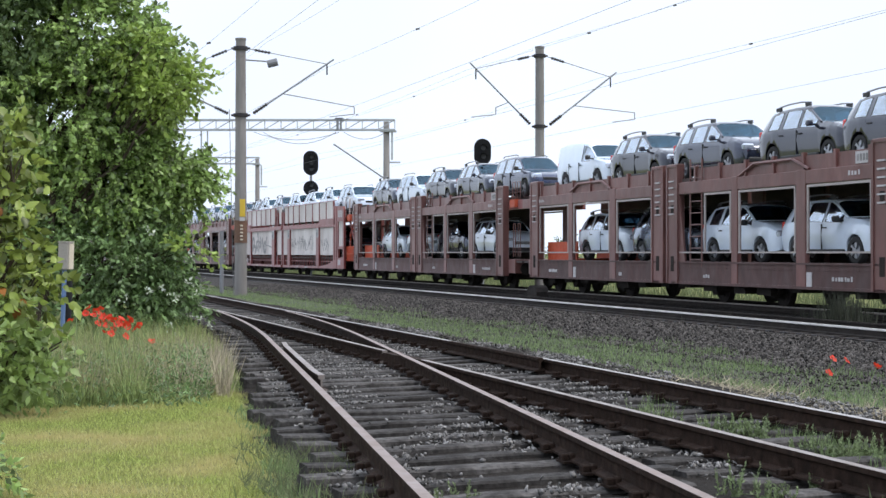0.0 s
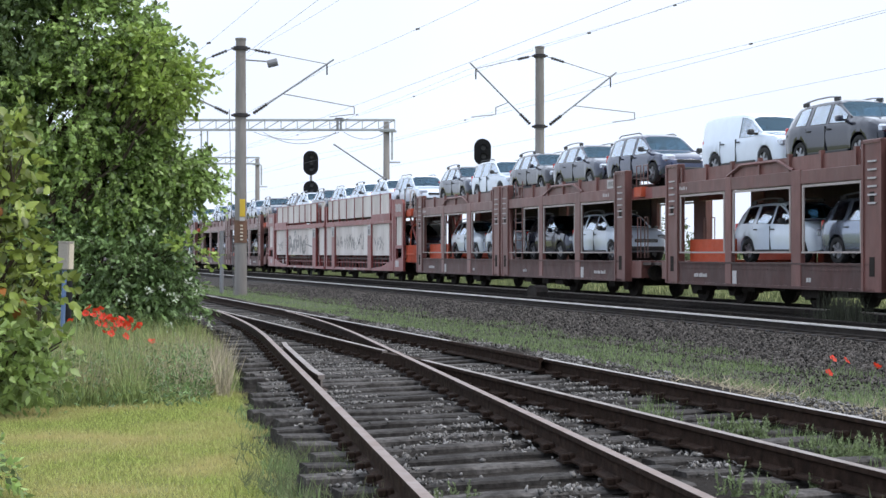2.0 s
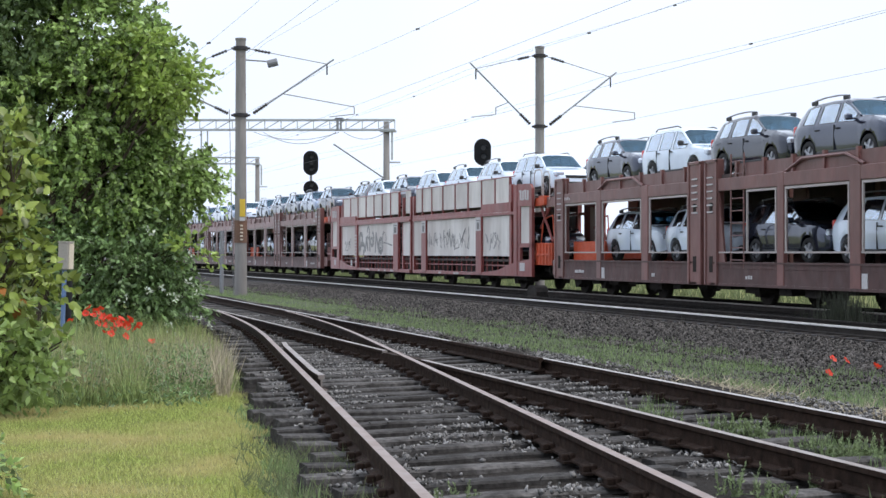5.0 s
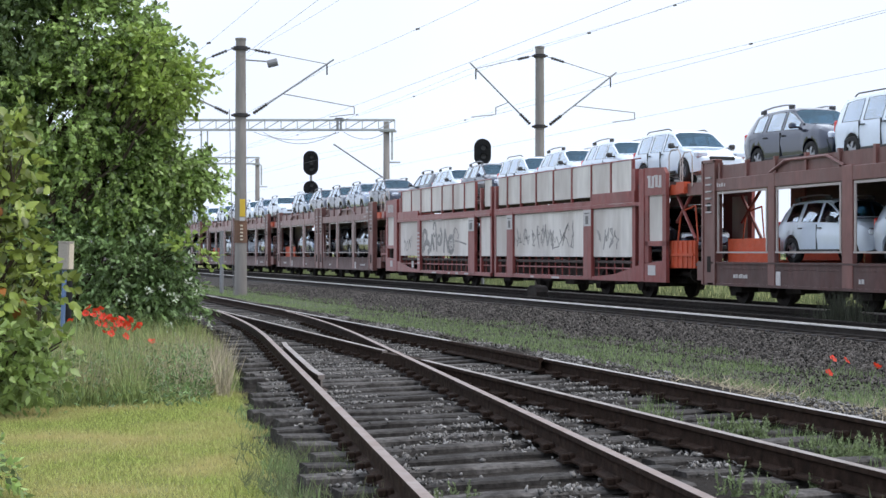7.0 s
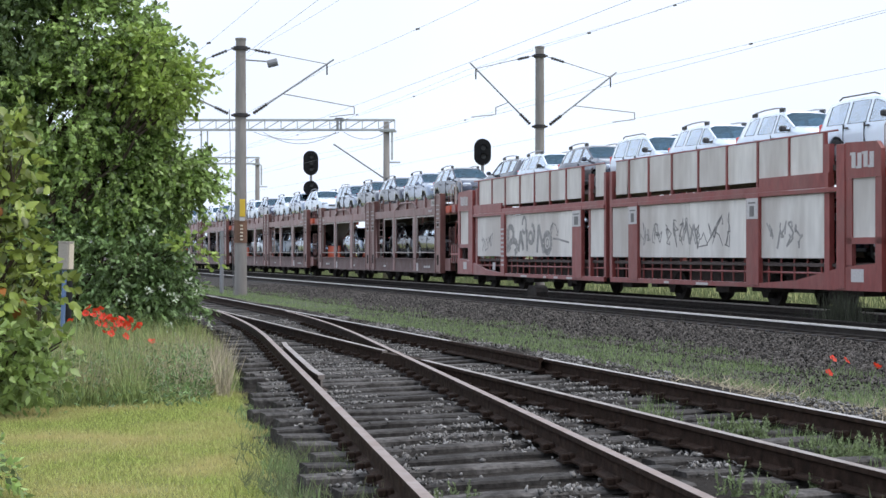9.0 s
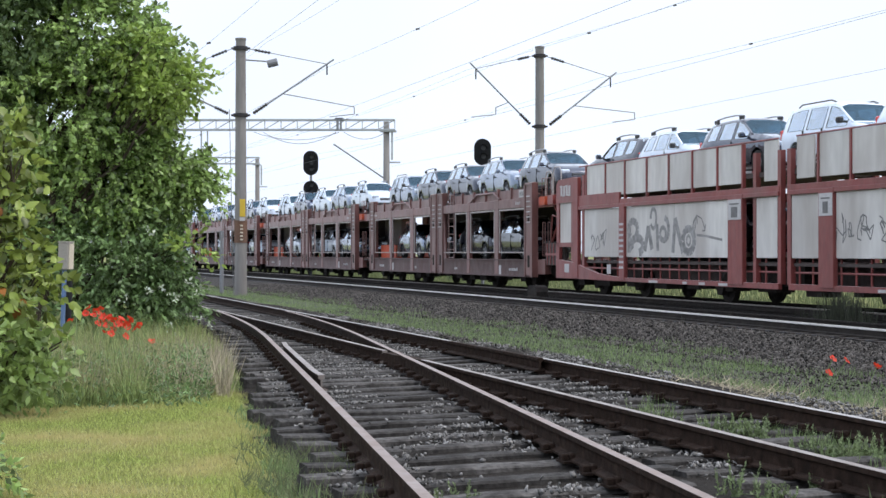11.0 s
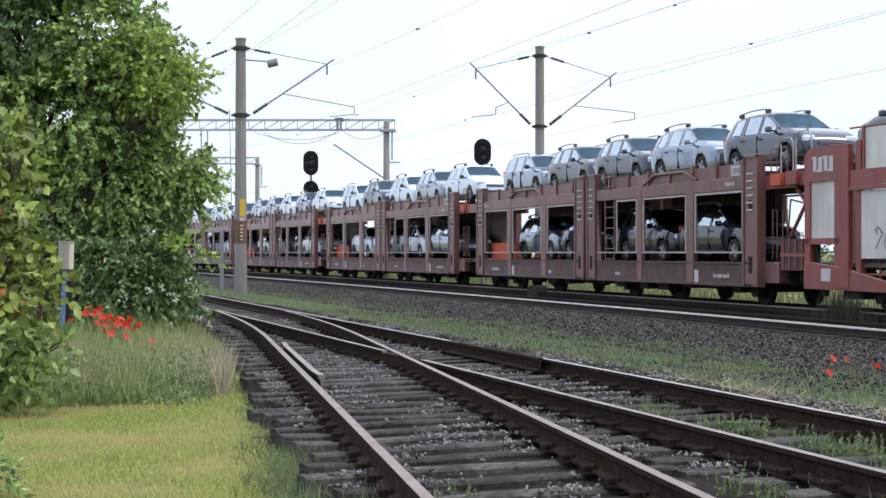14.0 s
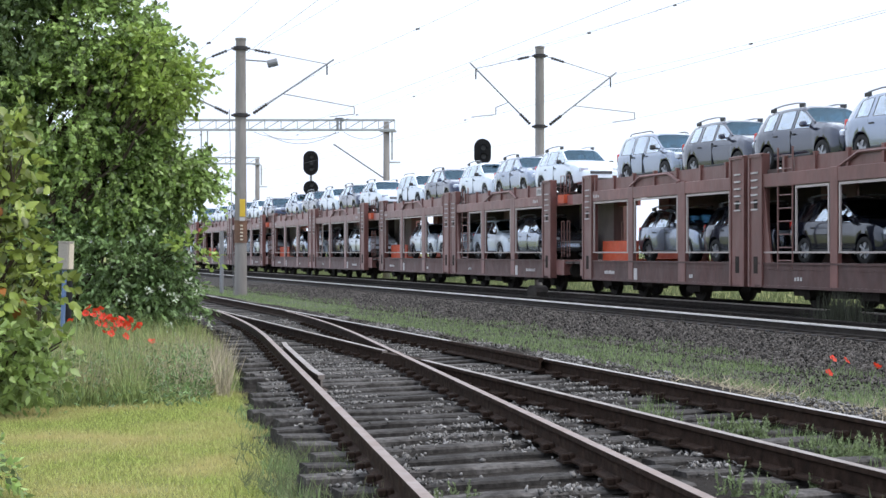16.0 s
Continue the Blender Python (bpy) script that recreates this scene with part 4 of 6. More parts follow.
def car_body(shape, sets, screen):
    """Loft of rings; each wheel sits in a real open arch, and the windows are openings. Returns the body, its measures and the panes."""
    hub, rise = shape["hub"], 0.32
    xs = sorted(set(shape["xs"] + [v for a in sets for v in a] + list(screen) + [s * hub + d for s in (-1, 1) for d in (-0.40, -0.385, -0.33, -0.22, -0.11, 0, 0.11, 0.22, 0.33, 0.385, 0.40)]))
    I = lambda key, x: float(np.interp(x, shape["xs"], shape[key]))
    bm = bmesh.new()
    rings = []
    for x in xs:
        w, zb, zt, rw, zl = I("w", x), I("belt", x), I("top", x), I("rw", x), I("low", x)
        arch = 0.0
        for s in (-1, 1):
            d = abs(x - s * hub)
            if d < ARCH:
                arch = rise + math.sqrt(ARCH ** 2 - d ** 2)
        lo = max(zl, arch)
        z3 = max(0.58, lo + 0.03)
        half = [(0.0, lo), (0.70 * w, lo), ((0.985 if arch else 0.945) * w, lo + 0.015), (1.0 * w, max(0.72, lo + 0.03) if zb > 0.8 else z3), (0.975 * w, max(zb - 0.07, z3 + 0.02, lo + 0.05)), (0.945 * w, max(zb, z3 + 0.04)), (rw, zt - eave(zt, zb)), (0.93 * rw, zt - 0.4 * eave(zt, zb)), (0.72 * rw, zt), (0.0, zt + 0.014)]
        pts = [(x, -y, z) for y, z in half] + [(x, y, z) for y, z in half[-2:0:-1]]
        rings.append([bm.verts.new(p) for p in pts])
    n = len(rings[0])
    panes = {}
    for i, (a, b) in enumerate(zip(rings, rings[1:])):
        mid = (xs[i] + xs[i + 1]) / 2
        for k in range(n):
            quad = (a[k], a[(k + 1) % n], b[(k + 1) % n], b[k])
            key = None
            if k in (5, n - 6):
                for j, (p, q) in enumerate(sets):
                    if p < mid < q:
                        key = ("side_window", k, j)
            elif 6 <= k <= n - 7 and screen[0] < mid < screen[1]:
                key = ("windscreen", 0, 0)
            if key:
                panes.setdefault(key, []).append([v.co.copy() for v in quad])
            else:
                bm.faces.new(quad)
    bm.faces.new(rings[0])
    bm.faces.new(rings[-1][::-1])
    bmesh.ops.recalc_face_normals(bm, faces=bm.faces[:])
    return bm, I, panes


SUV = dict(hub=1.315, xs=[-2.12, -2.08, -1.95, -1.72, -1.3, -0.5, 0.12, 0.30, 0.86, 1.05, 1.40, 1.75, 1.98, 2.08, 2.13],
           w=[0.76, 0.84, 0.88, 0.905, 0.92, 0.89, 0.885, 0.885, 0.89, 0.90, 0.91, 0.90, 0.85, 0.77, 0.64],
           belt=[0.78, 0.98, 1.03, 1.06, 1.06, 1.04, 1.03, 1.02, 1.00, 0.99, 0.98, 0.93, 0.84, 0.76, 0.66],
           top=[0.82, 1.04, 1.36, 1.55, 1.62, 1.64, 1.62, 1.56, 1.13, 1.125, 1.085, 1.00, 0.89, 0.79, 0.69],
           rw=[0.70, 0.74, 0.67, 0.65, 0.66, 0.67, 0.66, 0.68, 0.76, 0.77, 0.77, 0.76, 0.72, 0.67, 0.58],
           low=[0.42, 0.34, 0.30, 0.28, 0.27, 0.27, 0.27, 0.27, 0.27, 0.27, 0.27, 0.28, 0.30, 0.33, 0.38])
MPV = dict(hub=1.36, xs=[-2.20, -2.17, -2.10, -1.98, -1.4, -0.5, 0.15, 0.42, 1.05, 1.2, 1.85, 2.05, 2.14, 2.18],
           w=[0.74, 0.81, 0.85, 0.87, 0.88, 0.88, 0.87, 0.87, 0.87, 0.87, 0.85, 0.79, 0.70, 0.6],
           belt=[0.75, 0.96, 1.00, 1.01, 1.00, 0.98, 0.97, 0.96, 0.96, 0.95, 0.88, 0.80, 0.72, 0.64],
           top=[0.80, 1.12, 1.42, 1.58, 1.64, 1.65, 1.62, 1.54, 1.05, 1.03, 0.89, 0.80, 0.73, 0.66],
           rw=[0.70, 0.72, 0.67, 0.65, 0.66, 0.66, 0.65, 0.66, 0.74, 0.76, 0.73, 0.69, 0.62, 0.54],
           low=[0.38, 0.30, 0.26, 0.24, 0.23, 0.23, 0.23, 0.23, 0.23, 0.23, 0.24, 0.26, 0.29, 0.34])
VAN = dict(hub=1.36, xs=[-2.20, -2.18, -2.14, -2.05, -1.4, -0.2, 0.25, 0.50, 1.10, 1.25, 1.85, 2.05, 2.14, 2.18],
           w=[0.76, 0.82, 0.86, 0.88, 0.89, 0.88, 0.87, 0.87, 0.87, 0.87, 0.85, 0.79, 0.70, 0.6],
           belt=[0.75, 0.96, 1.00, 1.02, 1.02, 1.01, 1.00, 1.00, 1.02, 1.01, 0.92, 0.82, 0.72, 0.64],
           top=[0.82, 1.22, 1.54, 1.68, 1.72, 1.71, 1.65, 1.56, 1.10, 1.06, 0.96, 0.85, 0.75, 0.67],
           rw=[0.72, 0.76, 0.76, 0.76, 0.76, 0.74, 0.68, 0.67, 0.75, 0.76, 0.73, 0.69, 0.62, 0.54],
           low=[0.38, 0.30, 0.26, 0.24, 0.23, 0.23, 0.23, 0.23, 0.23, 0.23, 0.24, 0.26, 0.29, 0.34])
SHAPES = {"suv": SUV, "mpv": MPV, "van": VAN}


def wheel_parts():
    bm = bmesh.new()
    n = 24
    prof = [(0.205, -0.085), (0.30, -0.105), (0.325, -0.08), (0.33, 0.0), (0.325, 0.08), (0.30, 0.105), (0.205, 0.085)]
    rings = [[bm.verts.new((r * math.cos(2 * math.pi * i / n), y, r * math.sin(2 * math.pi * i / n))) for r, y in prof] for i in range(n)]
    for i in range(n):
        a, b = rings[i], rings[(i + 1) % n]
        for k in range(len(prof) - 1):
            bm.faces.new((a[k], a[k + 1], b[k + 1], b[k]))
    bmesh.ops.recalc_face_normals(bm, faces=bm.faces[:])
    tyre = finish(bm, "tyre", M["tyre"], True)
    bm = bmesh.new()
    for i in range(5):
        a = 2 * math.pi * i / 5
        for y0, y1 in ((-0.095, -0.06), (0.06, 0.095)):
            ring = []
            for r, da in ((0.04, -0.5), (0.20, -0.20), (0.20, 0.20), (0.04, 0.5)):
                ring.append((r * math.cos(a + da), r * math.sin(a + da)))
            prism(bm, ring, y0, y1)
    tube(bm, (0, -0.1, 0), (0, 0.1, 0), 0.06, n=10)
    tube(bm, (0, -0.05, 0), (0, 0.05, 0), 0.2, n=16)
    rim = finish(bm, "rim", M["rim"])
    return tyre, rim


TYRE = RIM = None
CARS = {}


def patch(pts, thick=0.006):
    """A thin pane on four or more corners, lifted off the body along its own normal."""
    bm = bmesh.new()
    vs = [Vector(p) for p in pts]
    nrm = (vs[1] - vs[0]).cross(vs[2] - vs[1]).normalized()
    a = [bm.verts.new(v + nrm * 0.004) for v in vs]
    b = [bm.verts.new(v + nrm * (0.004 + thick)) for v in vs]
    bm.faces.new(a[::-1])
    bm.faces.new(b)
    for i in range(len(vs)):
        bm.faces.new((a[i], a[(i + 1) % len(vs)], b[(i + 1) % len(vs)], b[i]))
    bmesh.ops.recalc_face_normals(bm, faces=bm.faces[:])
    return bm


WORDS = {"suv": "sport utility car with roof rails", "mpv": "estate car with a tall roof", "van": "small panel van"}
TONE = {"white": "white", "silver": "silver", "grey": "dark grey", "dark": "near-black", "blue": "steel blue"}


def build_car(kind, paint):
    global TYRE, RIM
    if TYRE is None:
        TYRE, RIM = wheel_parts()
    S = SHAPES[kind]
    deck = "new " + TONE[paint] + " " + WORDS[kind] + " on a wagon"
    c = thing("delivery_van" if kind == "van" else "car", deck, "van" if kind == "van" else "car", group="new cars on the train")
    sets = {"van": [(0.0, 0.95)], "suv": [(-0.03, 0.70), (-0.86, -0.15), (-1.56, -1.04)], "mpv": [(-0.01, 0.86), (-0.90, -0.14), (-1.82, -1.05)]}[kind]
    xs = S["xs"]
    x0, x1 = xs[8] - 0.03, xs[7] + 0.01
    bm, I, panes = car_body(S, sets, (x1, x0))
    ob = part("body", bm, PAINT[paint], c, smooth=True)
    ob.data.set_sharp_from_angle(angle=radians(32))
    top = lambda x: I("top", x)
    h = S["hub"]
    for (kind_of, k, j), quads in panes.items():
        bm = bmesh.new()
        for q in quads:
            bm.faces.new([bm.verts.new(v) for v in q])
        bmesh.ops.remove_doubles(bm, verts=bm.verts[:], dist=0.0005)
        bmesh.ops.recalc_face_normals(bm, faces=bm.faces[:])
        bmesh.ops.solidify(bm, geom=bm.faces[:], thickness=0.006)
        part(kind_of, bm, M["screen"] if kind_of == "windscreen" else M["pane"], c)
    for s in (-1, 1):
        run = [(x, s * I("rw", x), top(x) - eave(top(x), I("belt", x))) for x in (xs[6], xs[7], xs[8])]
        part("pillar", tubes(list(zip(run, run[1:])), 0.035, 6), PAINT[paint], c)
        for p, q in sets:
            run = [(x, s * (0.945 * I("w", x) + 0.004), I("belt", x) + 0.004) for x in (p, (p + q) / 2, q)]
            part("window_strip", tubes(list(zip(run, run[1:])), 0.005, 4), M["plastic"], c)
            for x in (p, q):
                lo, hi = (x, s * (0.945 * I("w", x) + 0.003), I("belt", x)), (x, s * (I("rw", x) + 0.003), top(x) - eave(top(x), I("belt", x)))
                if hi[2] - lo[2] > 0.12:
                    part("window_post", tubes([(lo, hi)], 0.007, 5), M["plastic"], c)
            run = [(x, s * (I("rw", x) + 0.002), top(x) - eave(top(x), I("belt", x))) for x in (p, (p + min(q, xs[7])) / 2, min(q, xs[7]))]
            part("window_strip", tubes(list(zip(run, run[1:])), 0.004, 4), M["plastic"], c)
    # windscreen and rear window
    if kind != "van":
        xa, xb = xs[2] - 0.06, xs[3] + 0.02
        g = lambda x, q: (x, q * I("rw", x) * 0.86, top(x) - 0.02)
        part("rear_window", patch([g(xb, -1), g(xb, 1), g(xa, 1), g(xa, -1)], 0.03), M["pane"], c)
    nose, tail = xs[-1], xs[0]
    part("bumper", boxes((nose - 0.16, nose + 0.03, -0.66, 0.66, 0.34, 0.48), bevel=0.03), M["plastic"], c)
    part("grille", boxes((nose - 0.10, nose + 0.012, -0.42, 0.42, 0.60, 0.72), bevel=0.02), M["plastic"], c)
    part("grille_bar", boxes((nose - 0.05, nose + 0.022, -0.38, 0.38, 0.675, 0.69), (nose - 0.05, nose + 0.022, -0.36, 0.36, 0.625, 0.637)), M["rim"] if kind == "suv" else M["plastic"], c)
    part("bumper", boxes((tail - 0.03, tail + 0.16, -0.72, 0.72, 0.36, 0.56), bevel=0.03), M["plastic"], c)
    for s in (-1, 1):
        bm = bmesh.new()
        box(bm, nose - 0.40, nose - 0.03, s * 0.43, s * 0.80, 0.66, 0.86, 0.05)
        part("headlight", bm, M["lamp_glass"], c)
        bm = bmesh.new()
        box(bm, tail - 0.015, tail + 0.10, s * 0.60, s * 0.815, 0.80, 1.08, 0.03)
        part("tail_light", bm, M["tail_lamp"], c)
        bm = bmesh.new()
        xm = x0 - 0.12
        box(bm, xm - 0.08, xm + 0.08, s * 0.93, s * 1.10, 1.02, 1.17, 0.035)
        box(bm, xm - 0.02, xm + 0.05, s * 0.82, s * 0.95, 1.03, 1.08)
        part("wing_mirror", bm, M["plastic"] if kind != "suv" or paint == "white" else PAINT[paint], c)
        part("sill_trim", boxes((-h + 0.42, h - 0.42, s * 0.86, s * 0.915, 0.27, 0.36), bevel=0.02), M["plastic"], c)
        for xh in (0.0, -0.88):
            part("door_handle", boxes((xh - 0.08, xh + 0.09, s * 0.875, s * 0.915, 0.875, 0.905)), M["plastic"], c)
            part("door_seam", boxes((xh - 0.14, xh - 0.134, s * 0.84, s * 0.893, 0.36, 0.98)), M["plastic"], c)
        if kind == "suv":
            z = top(-0.6)
            bm = bmesh.new()
            run = [(-1.55, 0.02), (-1.4, 0.075), (-0.9, 0.09), (-0.35, 0.09), (0.0, 0.075), (0.14, 0.01)]
            pts = [(x, s * 0.60, top(x) + d) for x, d in run]
            for p, q in zip(pts, pts[1:]):
                tube(bm, p, q, 0.022, n=6)
            part("roof_rail", bm, M["rim"], c)
            for xf in (-1.43, 0.0):
                part("roof_rail_foot", boxes((xf - 0.13, xf + 0.13, s * 0.575, s * 0.625, top(xf) - 0.03, top(xf) + 0.075), bevel=0.012), M["plastic"], c)
        elif kind == "mpv":
            pts = [(-1.6, s * 0.6, top(-1.6)), (-1.45, s * 0.6, top(-1.45) + 0.05), (-0.1, s * 0.6, top(-0.1) + 0.05), (0.1, s * 0.6, top(0.1))]
            part("roof_rail", tubes(list(zip(pts, pts[1:])), 0.018), M["plastic"], c)
        for e in (-1, 1):
            wl_ = new("wheel")
            wl_.parent = c
            wl_.matrix_basis = pose(e * h, s * 0.775, 0.33)
            part("tyre", TYRE, None, wl_)
            part("rim", RIM, None, wl_)
    for xs_ in (-0.3, -1.15):
        for yy in (-0.38, 0.38):
            part("seat", boxes((xs_ - 0.16, xs_, yy - 0.24, yy + 0.24, 0.55, 1.12), (xs_ - 0.14, xs_ - 0.04, yy - 0.13, yy + 0.13, 1.13, 1.30), (xs_ - 0.1, xs_ + 0.42, yy - 0.24, yy + 0.24, 0.5, 0.66), bevel=0.03), M["plastic"], c)
    bm = bmesh.new()
    ring = [(x0 - 0.5 + 0.06 * math.sin(a), 0.36 + 0.18 * math.cos(a), 1.0 + 0.17 * math.sin(a)) for a in [2 * math.pi * k / 10 for k in range(11)]]
    for q0, q1 in zip(ring, ring[1:]):
        tube(bm, q0, q1, 0.016, n=5)
    part("steering_wheel", bm, M["plastic"], c)
    part("dashboard", boxes((x0 - 0.42, x0 - 0.02, -0.72, 0.72, 0.7, 0.98), (-1.7, x0, -0.75, 0.75, 0.42, 0.48), bevel=0.02), M["plastic"], c)
    part("paper", boxes((x1 + 0.02, x1 + 0.03, -0.52, -0.30, 1.10, 1.32)), M["white_mark"], c, "white delivery paper behind the windscreen")
    return c


def place_car(kind, paint):
    key = (kind, paint)
    if key not in CARS:
        CARS[key] = build_car(kind, paint)
        return CARS[key]
    return copy_thing(CARS[key], Matrix.Identity(4))


CARRIED = []      # thing, place s at the clip's start, height, turned round


def build_train():
    firsts = [28.40, 53.54, 110.68, 135.82, 160.96, 186.10, 211.24]
    proto, L = brown_wagon(1)
    spins0 = list(SPINS)
    for i, r in enumerate(firsts):
        w = proto if i == 0 else copy_thing(proto, Matrix.Identity(4))
        if i:
            for ob in w.children:
                if ob.name.startswith("wheelset"):
                    SPINS.append((ob, ob.matrix_basis.translation.x))
        # rear wagons get an added panel that blocks the bright sky behind
        if i > 2:
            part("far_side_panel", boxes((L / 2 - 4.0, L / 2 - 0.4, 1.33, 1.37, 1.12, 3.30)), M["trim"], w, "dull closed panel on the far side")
        CARRIED.append((w, r + L / 2, 0.0, False))
    g, gl = grey_wagon()
    CARRIED.append((g, 78.2 + gl / 2, 0.0, False))
    uppers = {
        0: [("suv", "dark", 0.9), ("suv", "dark", 4.9), ("suv", "grey", 10.0), ("suv", "dark", 14.6), ("van", "white", 19.1)],
        1: [("mpv", "blue", 0.75), ("suv", "grey", 5.53), ("suv", "dark", 10.0), ("mpv", "white", 14.5), ("suv", "grey", 19.0)],
        2: [("suv", "grey", 0.98), ("suv", "silver", 5.64), ("suv", "grey", 10.0), ("suv", "grey", 14.25), ("mpv", "silver", 18.83)],
        3: [("suv", "white", 1.1), ("suv", "silver", 5.58), ("suv", "white", 9.97), ("suv", "blue", 14.93), ("mpv", "white", 19.39)],
        4: [("suv", "white", 1.1), ("suv", "blue", 5.6), ("suv", "white", 10.0), ("suv", "grey", 14.5), ("suv", "silver", 19.0)],
        5: [("mpv", "blue", 1.1), ("suv", "white", 5.6), ("suv", "silver", 10.0), ("suv", "blue", 14.5), ("suv", "white", 19.0)],
        6: [("suv", "silver", 1.1), ("suv", "white", 5.6), ("suv", "grey", 10.0), ("mpv", "white", 14.5), ("suv", "blue", 19.0)],
    }
    lowers = {
        0: ["white", "white", "silver", "white"], 1: ["white", "grey", "white", "white"], 2: ["dark", "dark", "grey", "silver"],
        3: ["silver", "white", "white", "white"], 4: ["white", "grey", "white", "silver"], 5: ["white", "white", "silver", "white"], 6: ["silver", "white", "grey", "white"],
    }
    for i, r in enumerate(firsts):
        for kind, paint, u in uppers[i]:
            CARRIED.append((place_car(kind, paint), r + u, 3.54, False))
        for paint, u in zip(lowers[i], (3.72, 8.17, 12.9, 17.25)):
            CARRIED.append((place_car("suv", paint), r + u, 1.125, False))
    for kind, paint, s, back in (("mpv", "white", 79.6, False), ("suv", "white", 83.9, False), ("suv", "white", 88.1, False), ("mpv", "white", 92.3, False), ("suv", "grey", 96.9, False), ("suv", "white", 101.05, False), ("suv", "dark", 105.1, True)):
        CARRIED.append((place_car(kind, paint), s, 3.50, back))
    for s in (80.5, 85.0, 97.0, 101.5):
        CARRIED.append((place_car("suv", "grey"), s, 1.145, False))


def motions():
    """The train rolls along its line; the cars ride on it and the wheels turn."""
    def gone(t):
        return SPEED * t - SLOWING * t * t
    for ob, s0, z, back in CARRIED:
        rows = []
        for t in range(0, 17):
            s = s0 - gone(t)
            x, y = on_line(MAIN, s)
            rows.append((float(t), pose(x, y, z, 0, 0, heading(MAIN, s) + (180 if back else 0))))
        walk(ob, rows)
    for ob, x in SPINS:
        rows = []
        for i in range(0, 161):
            t = i / 10
            rows.append((t, pose(x, 0, 0.42, 0, math.degrees(gone(t) / 0.42), 0)))
        walk(ob, rows)


# ---- lineside ----
def from_camera(x, y, depth):
    """A place at a depth, by its direction from the camera: across x and up y, in tangents."""
    return (x * depth, depth, EYE[2] + y * depth)


def insulator(bm, a, b, r=0.07, n=5):
    a, b = Vector(a), Vector(b)
    tube(bm, a, b, r * 0.45, n=8)
    for i in range(n):
        p = a.lerp(b, (i + 0.3) / n)
        q = a.lerp(b, (i + 0.75) / n)
        tube(bm, p, q, r, r * 0.75, n=10)


def catenary_pole(name, label, base, height, r0, r1, arms, turn, marks=False):
    """A round tapered concrete mast with swivelling arms; an arm is (side, reach, tube foot z, tube top z, contact z)."""
    p = thing(name, label, "railway mast", pose(*base))
    bm = bmesh.new()
    n = 18
    tube(bm, (0, 0, -0.6), (0, 0, height), r0, r1, n=n)
    part("shaft", bm, M["concrete"], p, smooth=True).data.set_sharp_from_angle(angle=radians(40))
    bm = bmesh.new()
    tube(bm, (0, 0, height - 0.02), (0, 0, height + 0.06), r1 * 1.12, n=n)
    part("cap", bm, M["concrete"], p)
    u = Vector((math.cos(turn), math.sin(turn), 0))
    bm = bmesh.new()
    for z in sorted({a[2] for a in arms} | {height - 0.35}):
        bm = bmesh.new()
        tube(bm, (0, 0, z - 0.07), (0, 0, z + 0.07), r0 * 1.02 + 0.03, n=n)
        box(bm, -r0 - 0.12, r0 + 0.12, -0.05, 0.05, z - 0.04, z + 0.04)
        part("clamp_band", bm, M["iron"], p)
    for side, reach, zf, zt, zc in arms:
        d = u * side
        foot, top = d * (r0 + 0.12) + Vector((0, 0, zf)), d * reach + Vector((0, 0, zt))
        bm = bmesh.new()
        a, b = foot.lerp(top, 0.04), foot.lerp(top, 0.22)
        insulator(bm, a, b, 0.085, 6)
        part("strut_insulator", bm, M["iron"], p)
        bm = bmesh.new()
        tube(bm, b, top + (top - foot).normalized() * 0.35, 0.035, n=8)
        part("strut_tube", bm, M["steel"], p)
        tie = d * (r1 + 0.1) + Vector((0, 0, height - 0.35))
        bm = bmesh.new()
        insulator(bm, tie.lerp(top, 0.08), tie.lerp(top, 0.28), 0.07, 5)
        part("tie_insulator", bm, M["iron"], p)
        part("tie_rod", tubes([(tie, top)], 0.018), M["steel"], p)
        k = foot.lerp(top, 0.42)
        push = side < 0
        out = d * (reach - 0.9 if push else reach + 1.15) + Vector((0, 0, zc + 0.52))
        low = out - Vector((0, 0, 0.3))
        part("registration_tube", tubes([(k, out), (out, low), (low, low - Vector((0, 0, 0.14)) + d * (1.1 if push else -1.05))], 0.022), M["steel"], p)
        part("wire_clamp", tubes([(top, top - Vector((0, 0, 0.45)))], 0.03), M["iron"], p)
    if marks:
        bm = bmesh.new()
        tube(bm, (0, 0, 2.1), (0, 0, 3.0), r0 * 0.985 + 0.012, r0 * 0.96 + 0.012, n=n)
        part("painted_band", bm, M["rust_band"], p, "rusty brown band with pale marks")
        part("band_mark", boxes(*[(0.02, 0.12, -r0 - 0.035, -r0 + 0.02, 2.2 + 0.14 * i, 2.26 + 0.14 * i) for i in range(5)]), M["cream"], p)
        part("warning_plate", boxes((0.0, 0.22, -r0 - 0.04, -r0 - 0.02, 3.15, 3.85), bevel=0.008), M["yellow"], p, "small yellow warning plate")
        part("white_plate", boxes((0.0, 0.2, -r0 - 0.04, -r0 - 0.02, 2.98, 3.12)), M["white_mark"], p)
        bm = bmesh.new()
        tube(bm, (1.05, 0.3, height - 0.95), (1.45, 0.3, height - 0.85), 0.16, n=12)
        tube(bm, (0, 0, height - 0.8), (1.2, 0.3, height - 0.85), 0.03)
        part("transformer_pot", bm, M["steel"], p)
        part("earth_cable", tubes([((-r0 - 0.03, 0, 0), (-r1 - 0.25, -0.05, height - 2.8))], 0.014), M["wire"], p)
    return p


